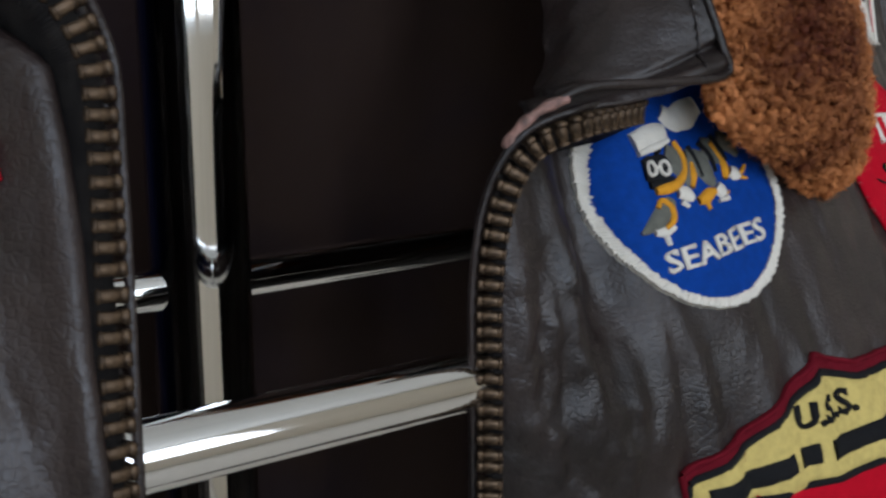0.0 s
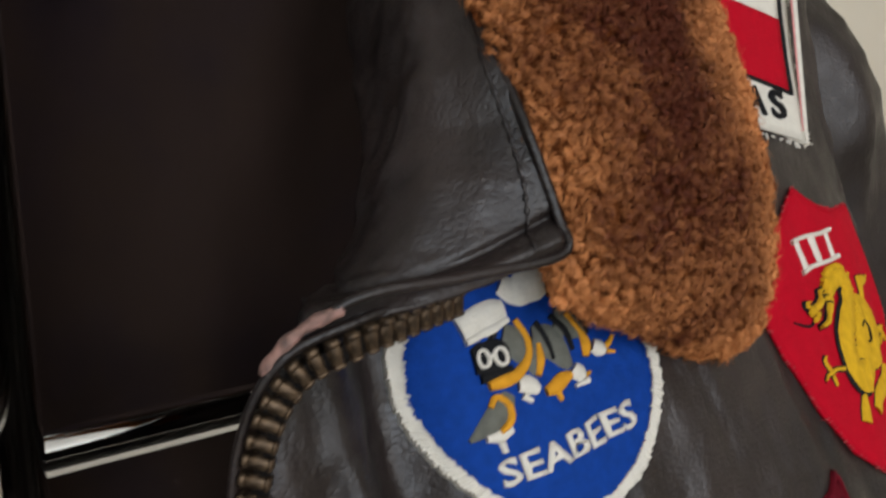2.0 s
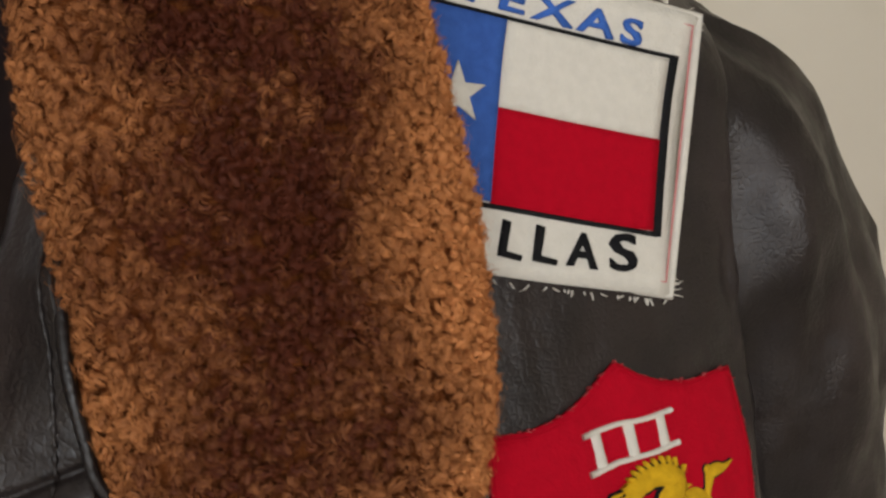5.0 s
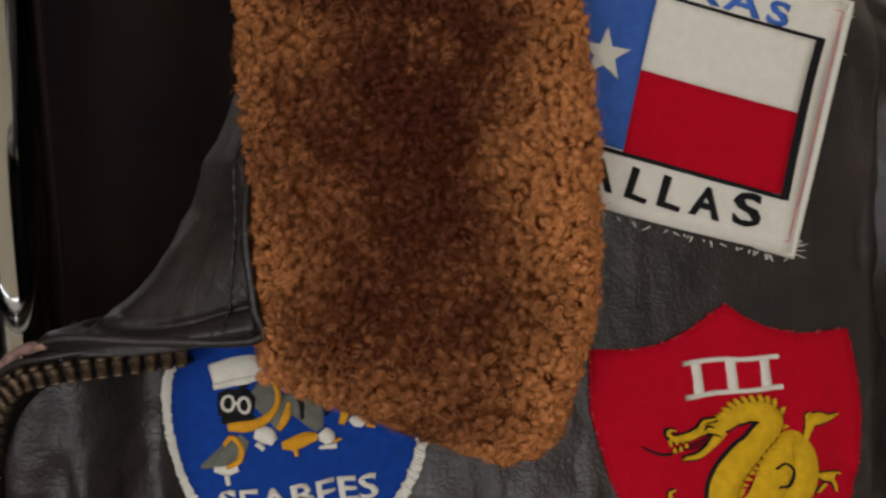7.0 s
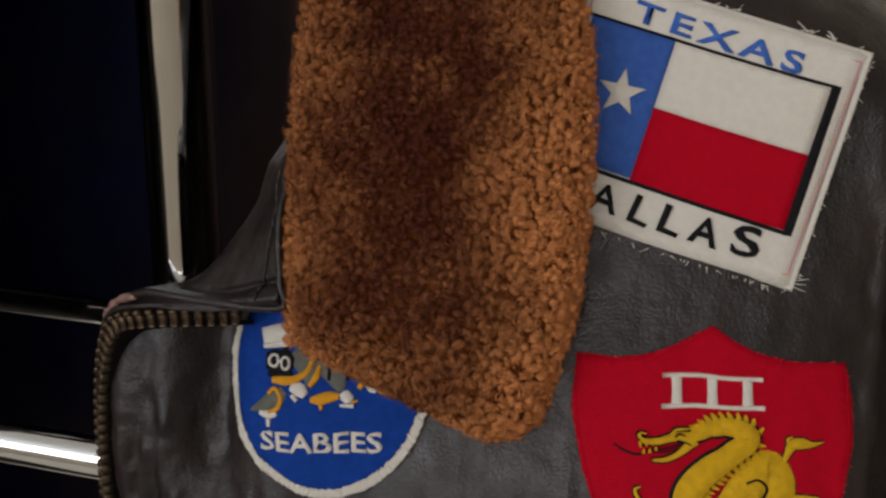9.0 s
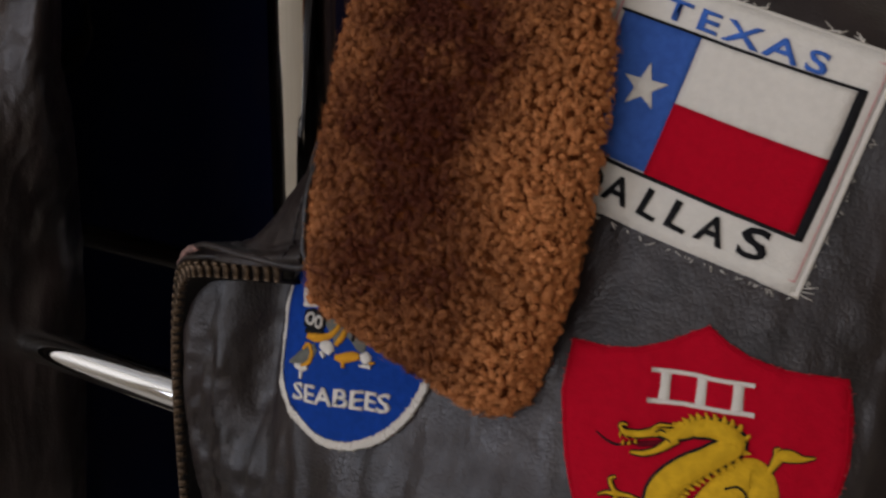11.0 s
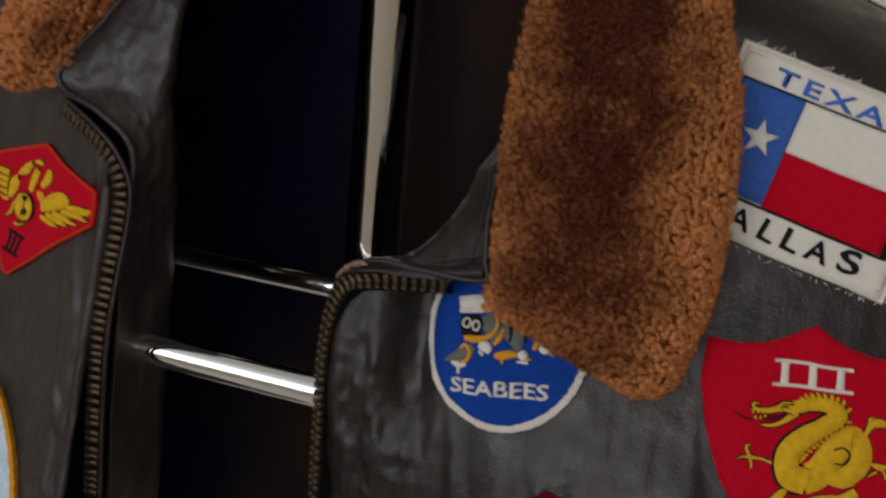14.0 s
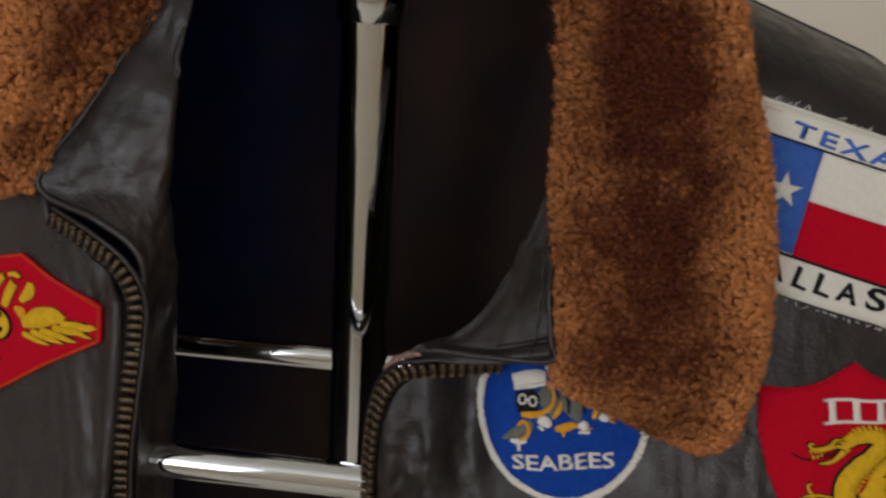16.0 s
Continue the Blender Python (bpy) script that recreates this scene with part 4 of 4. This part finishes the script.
for rows in CLAWS:
    part("outline", stitch(g, [(u, v, w + 1.1) for u, v, w in rows], 1.2, 1.7), BLACK, patch, "black stitched outline")
    part("emblem", stitch(g, rows, 1.4, 2.4), GOLD, patch, "golden stitched limb")
part("outline", stitch(g, [(u, v, w + 1.2) for u, v, w in COIL], 1.2, 1.8, fine=8), BLACK, patch, "black stitched outline")
part("emblem", stitch(g, COIL, 1.5, 2.6, fine=8), GOLD, patch, "golden stitched coil")
part("outline", stitch(g, [(u, v, w + 1.2) for u, v, w in BODY], 1.8, 2.8, fine=8), BLACK, patch, "black stitched outline")
part("emblem", stitch(g, BODY, 2.0, 3.4, fine=8), GOLD, patch, "golden stitched neck and body")
HEAD = [[(-15.6, 12.9, 1.0), (-14.0, 12.1, 1.9), (-10.6, 12.0, 2.1), (-6.4, 13.2, 2.5), (-2.5, 13.3, 3.3), (0.8, 13.2, 3.9)],
        [(-12.2, 6.3, 0.8), (-8.1, 6.9, 1.5), (-4.2, 8.4, 1.9), (-1.4, 10.7, 2.7), (0.6, 12.4, 3.3)],
        [(-14.8, 12.6, 1.0), (-15.9, 13.6, 1.0), (-15.2, 14.5, 0.8), (-13.8, 14.3, 0.4)],
        [(-6.8, 14.1, 0.5), (-4.4, 15.4, 1.0), (-0.6, 15.9, 0.4)]]
part("mouth", stitch(g, [(-13.4, 9.3, 1.0), (-9.3, 9.4, 1.9), (-4.5, 10.5, 1.7), (-2.7, 11.3, 0.8)], 1.2, 1.9), WINE, patch, "dark red stitched mouth")
for rows in HEAD:
    part("outline", stitch(g, [(u, v, w + 1.0) for u, v, w in rows], 1.2, 2.6), BLACK, patch, "black stitched outline")
for rows in HEAD:
    part("emblem", stitch(g, rows, 2.0, 3.4), GOLD, patch, "golden stitched part of the head")
FANGS = [stitch(g, [(u, v, 1.1), (u + 0.1, v + d, 0.3)], 2.2, 3.3, fine=2) for u, v, d in ((-15.6, 12.0, -1.8), (-13.8, 12.0, -1.5), (-12.0, 12.2, -1.6), (-10.2, 12.6, -1.5), (-14.6, 8.4, 1.5), (-12.8, 8.6, 1.4), (-11.0, 9.2, 1.4))]
pieces("fang", FANGS, GOLD, patch, "golden stitched fang")
SPINES = []
for i in range(26):
    c = spline(BODY, np.array([i / 26 * 0.78 + 0.06]))[0]
    d = spline(BODY, np.array([i / 26 * 0.78 + 0.07]))[0]
    t = Vector((d[0] - c[0], d[1] - c[1])).normalized()
    s = Vector((-t.y, t.x))
    SPINES.append(stitch(g, [(c[0] + s.x * c[2] * 0.45, c[1] + s.y * c[2] * 0.45, 2.2), (c[0] + s.x * (c[2] * 0.5 + 1.6) - t.x, c[1] + s.y * (c[2] * 0.5 + 1.6) - t.y, 0.4)], 1.6, 3.0, fine=2))
tagged(part("crest", joined(SPINES), GOLD, patch, "golden stitched spikes"), kind="stuff")
pieces("outline", [stitch(g, [(-23.6, 10.4, 0.5), (-19.9, 8.8, 0.7), (-16.4, 8.1, 0.8), (-12.9, 9.1, 0.7)], 1.3, 2.1), stitch(g, [(-5.4, 13.3, 0.5), (-4.1, 14.1, 0.7), (-2.4, 13.7, 0.5)], 3.0, 3.8), stitch(g, [(-4.8, 12.2, 0.4), (-2.3, 11.8, 0.5), (-0.7, 11.0, 0.4)], 3.0, 3.7),
     stitch(g, [(15.6, -0.2, 0.8), (19, 0.6, 0.8), (21.6, -2, 0.8), (19.8, -5.4, 0.8), (16, -5.4, 0.7)], 2.2, 2.9)], BLACK, patch, "black stitched line")

# ship patch, low on the same front
g = Ground(right_full, 0.277, 1.195, 6)
SHIP = [(-56, -5.5), (-46, -3.5), (-34, 0.5), (-20, 6.5), (-8, 12), (-3.5, 15), (3, 12), (12, 9), (22, 7.5), (36, 8.0), (50, 12), (58, 12), (56, -20), (44, -50), (10, -72), (-25, -60), (-50, -35)]
patch = part("patch", cut(g, SHIP, 0.2, 1.2), WINE, jacket, "red shield patch with a yellow name band")
part("border", stitch(g, [(u, v, 1.7) for u, v in SHIP], 0.1, 2.0, True, 3), WINE, patch, "dark red stitched edge")
BAND = [(-53.5, -9.5), (-46, -7.5), (-34, -3.6), (-20, 2.4), (-8, 7.8), (-4, 9.8), (3, 7.4), (12, 4.6), (22, 3.2), (36, 3.8), (54, 8), (54, -20), (30, -21.8), (5, -21.6), (-25, -20.5), (-52, -18)]
part("field", cut(g, [(-50, -17), (-25, -19.5), (5, -20.6), (30, -20.8), (53, -19), (51, -28), (42, -48), (10, -69), (-24, -57), (-47, -34)], 1.0, 1.5), RED, patch, "red cloth field")
part("band", cut(g, BAND, 1.0, 1.7), STRAW, patch, "straw yellow cloth band")
part("outline", stitch(g, [(u, v, 2.4) for u, v in BAND], 1.0, 2.2, True, 3), BLACK, patch, "black stitched outline")
part("lettering", words(g, "U.S.S.", -16.0, -4.6, 24.5, 7.6, -1, 1.6, 2.4, 0.03), BLACK, patch, "black stitched lettering")
BARS = [stitch(g, [(a + (b - a) * k / 8, -12.6 + 0.10 * min(a + (b - a) * k / 8 + 20, 0), 6.4) for k in range(9)], 1.4, 2.5, fine=2) for a, b in ((-48, -19.5), (-16, -9.5), (-5.5, 46))]
pieces("lettering", BARS, BLACK, patch, "black stitched bars")

# red kite patch and pale blue patch on the other front
g = Ground(left_full, 0.008, 1.268, 0)
KITE = [(-52, 17), (-30, 24), (-10, 30), (3, 34), (21, 28), (51, 22), (53, 8), (23, -10), (4, -23), (-14, -35), (-19, -36), (-43, -10)]
patch = part("patch", cut(g, KITE, 0.2, 1.4), RED, jacket, "red kite shaped patch with a golden winged emblem")
part("border", stitch(g, [(u * 0.97, v * 0.97, 1.6) for u, v in KITE], 0.8, 2.0, True, 1), SCARLET, patch, "orange red sewn edge")
FEATHERS = [[(8.1, 4.3, 4.3), (15.7, 8.6, 8.6), (25.6, 11.9, 7.1), (33.3, 12.4, 2.8)],
            [(30.3, 10.7, 2.8), (45.1, 11.4, 3.0), (50.5, 12.4, 0.4)],
            [(26.3, 7.3, 2.8), (39.6, 8.2, 2.8), (48.3, 7.6, 0.4)],
            [(19.3, 4.3, 2.8), (31.2, 4.5, 2.8), (40.4, 4.2, 0.4)],
            [(13.6, 2.4, 2.6), (24.1, 1.9, 2.6), (33.3, 2.0, 0.4)],
            [(8.7, 0.1, 2.4), (17.0, -0.7, 2.4), (25.4, -0.6, 0.4)],
            [(-17.2, 12.2, 3.7), (-21.1, 8.0, 8.0), (-23.2, 1.8, 3.9)],
            [(-26.2, 12.1, 3.0), (-35.3, 11.6, 3.0), (-48.6, 11.1, 0.5)],
            [(-26.0, 8.9, 2.9), (-34.8, 8.2, 2.8), (-46.7, 8.0, 0.5)],
            [(-26.4, 5.8, 2.7), (-32.9, 5.4, 2.6), (-41.9, 5.5, 0.4)],
            [(-25.5, 3.2, 2.6), (-31.0, 2.3, 2.4), (-37.9, 2.7, 0.4)],
            [(-23.4, 1.0, 2.2), (-27.6, -0.4, 2.2), (-34.2, -0.2, 0.4)],
            [(-4.3, 9.2, 3.7), (-2.7, 14.5, 5.0), (0.3, 20.7, 4.3)],
            [(-17.3, 14.4, 1.7), (-11.5, 17.9, 5.4), (-5.9, 22.2, 2.8)],
            [(5.7, 13.8, 3.0), (9.8, 18.6, 6.0), (10.1, 22.8, 2.6)],
            [(-3.3, 23.2, 1.7), (0.4, 23.9, 2.6), (4.1, 23.3, 1.1)],
            [(-23.3, -7.7, 1.1), (-19.6, -4.9, 1.7), (-17.2, 1.2, 1.3)],
            [(-14.5, -9.4, 1.1), (-10.8, -9.2, 1.3), (-5.8, -7.3, 0.9)]]
for rows in FEATHERS:
    part("outline", stitch(g, [(u, v, w + 1.1) for u, v, w in rows], 1.2, 1.8), BLACK, patch, "black stitched outline")
for rows in FEATHERS:
    part("emblem", stitch(g, rows, 1.6, 2.7), GOLD, patch, "golden stitched feather or limb")
part("outline", cut(g, ring(8.9, 32, -7.7, 0.4, 7.2), 1.2, 2.6), BLACK, patch, "black stitched outline")
part("emblem", cut(g, ring(8.2, 32, -7.7, 0.4, 6.5), 1.4, 3.0), GOLD, patch, "golden stitched globe")
pieces("emblem", [stitch(g, [(-9.3, 4.4, 1.3), (-6.7, 4.8, 3.7), (-4.1, 5.6, 1.3)], 2.6, 3.3), stitch(g, [(-8.9, -2.2, 1.3), (-5.9, -1.6, 4.5), (-2.9, -0.6, 1.3)], 2.6, 3.3), stitch(g, [(-6.6, 4.1, 0.6), (-7.0, 1.1, 0.5), (-8.8, -5.0, 0.6), (-11.0, -7.9, 0.5)], 2.6, 3.3)], BLACK, patch, "black stitched mark")
part("emblem", stitch(g, [(2.8, 10.1, 2.2), (6.2, 8.5, 4.8), (7.8, 6.4, 2.2)], 1.6, 2.9), ORANGE, patch, "orange stitched spot")
NUMERAL = [[(-19.7, -14.0, 1.5), (-12.3, -14.1, 1.5), (-4.2, -14.5, 1.5)], [(-23.4, -24.0, 1.5), (-16.1, -24.1, 1.5), (-7.9, -24.3, 1.5)], [(-16.7, -14.4, 2.2), (-18.3, -19.1, 2.2), (-19.8, -23.7, 2.2)], [(-11.9, -14.4, 2.2), (-13.6, -19.2, 2.2), (-15.4, -23.8, 2.2)], [(-7.2, -14.4, 2.2), (-8.9, -19.2, 2.2), (-10.9, -24.0, 2.2)]]
pieces("lettering", [stitch(g, q, 1.3, 2.2, fine=3) for q in NUMERAL], BLACK, patch, "black stitched numeral bar")

g = Ground(left_full, -0.030, 1.125, 0)
DISC = ring(62, 64)
patch = part("patch", cut(g, DISC, 0.2, 1.2), PALE, jacket, "pale blue round patch with a golden border")
part("border", roped(g, DISC, 4.4, 2.4, 1.3, 3), ORANGE, patch, "golden stitched border")
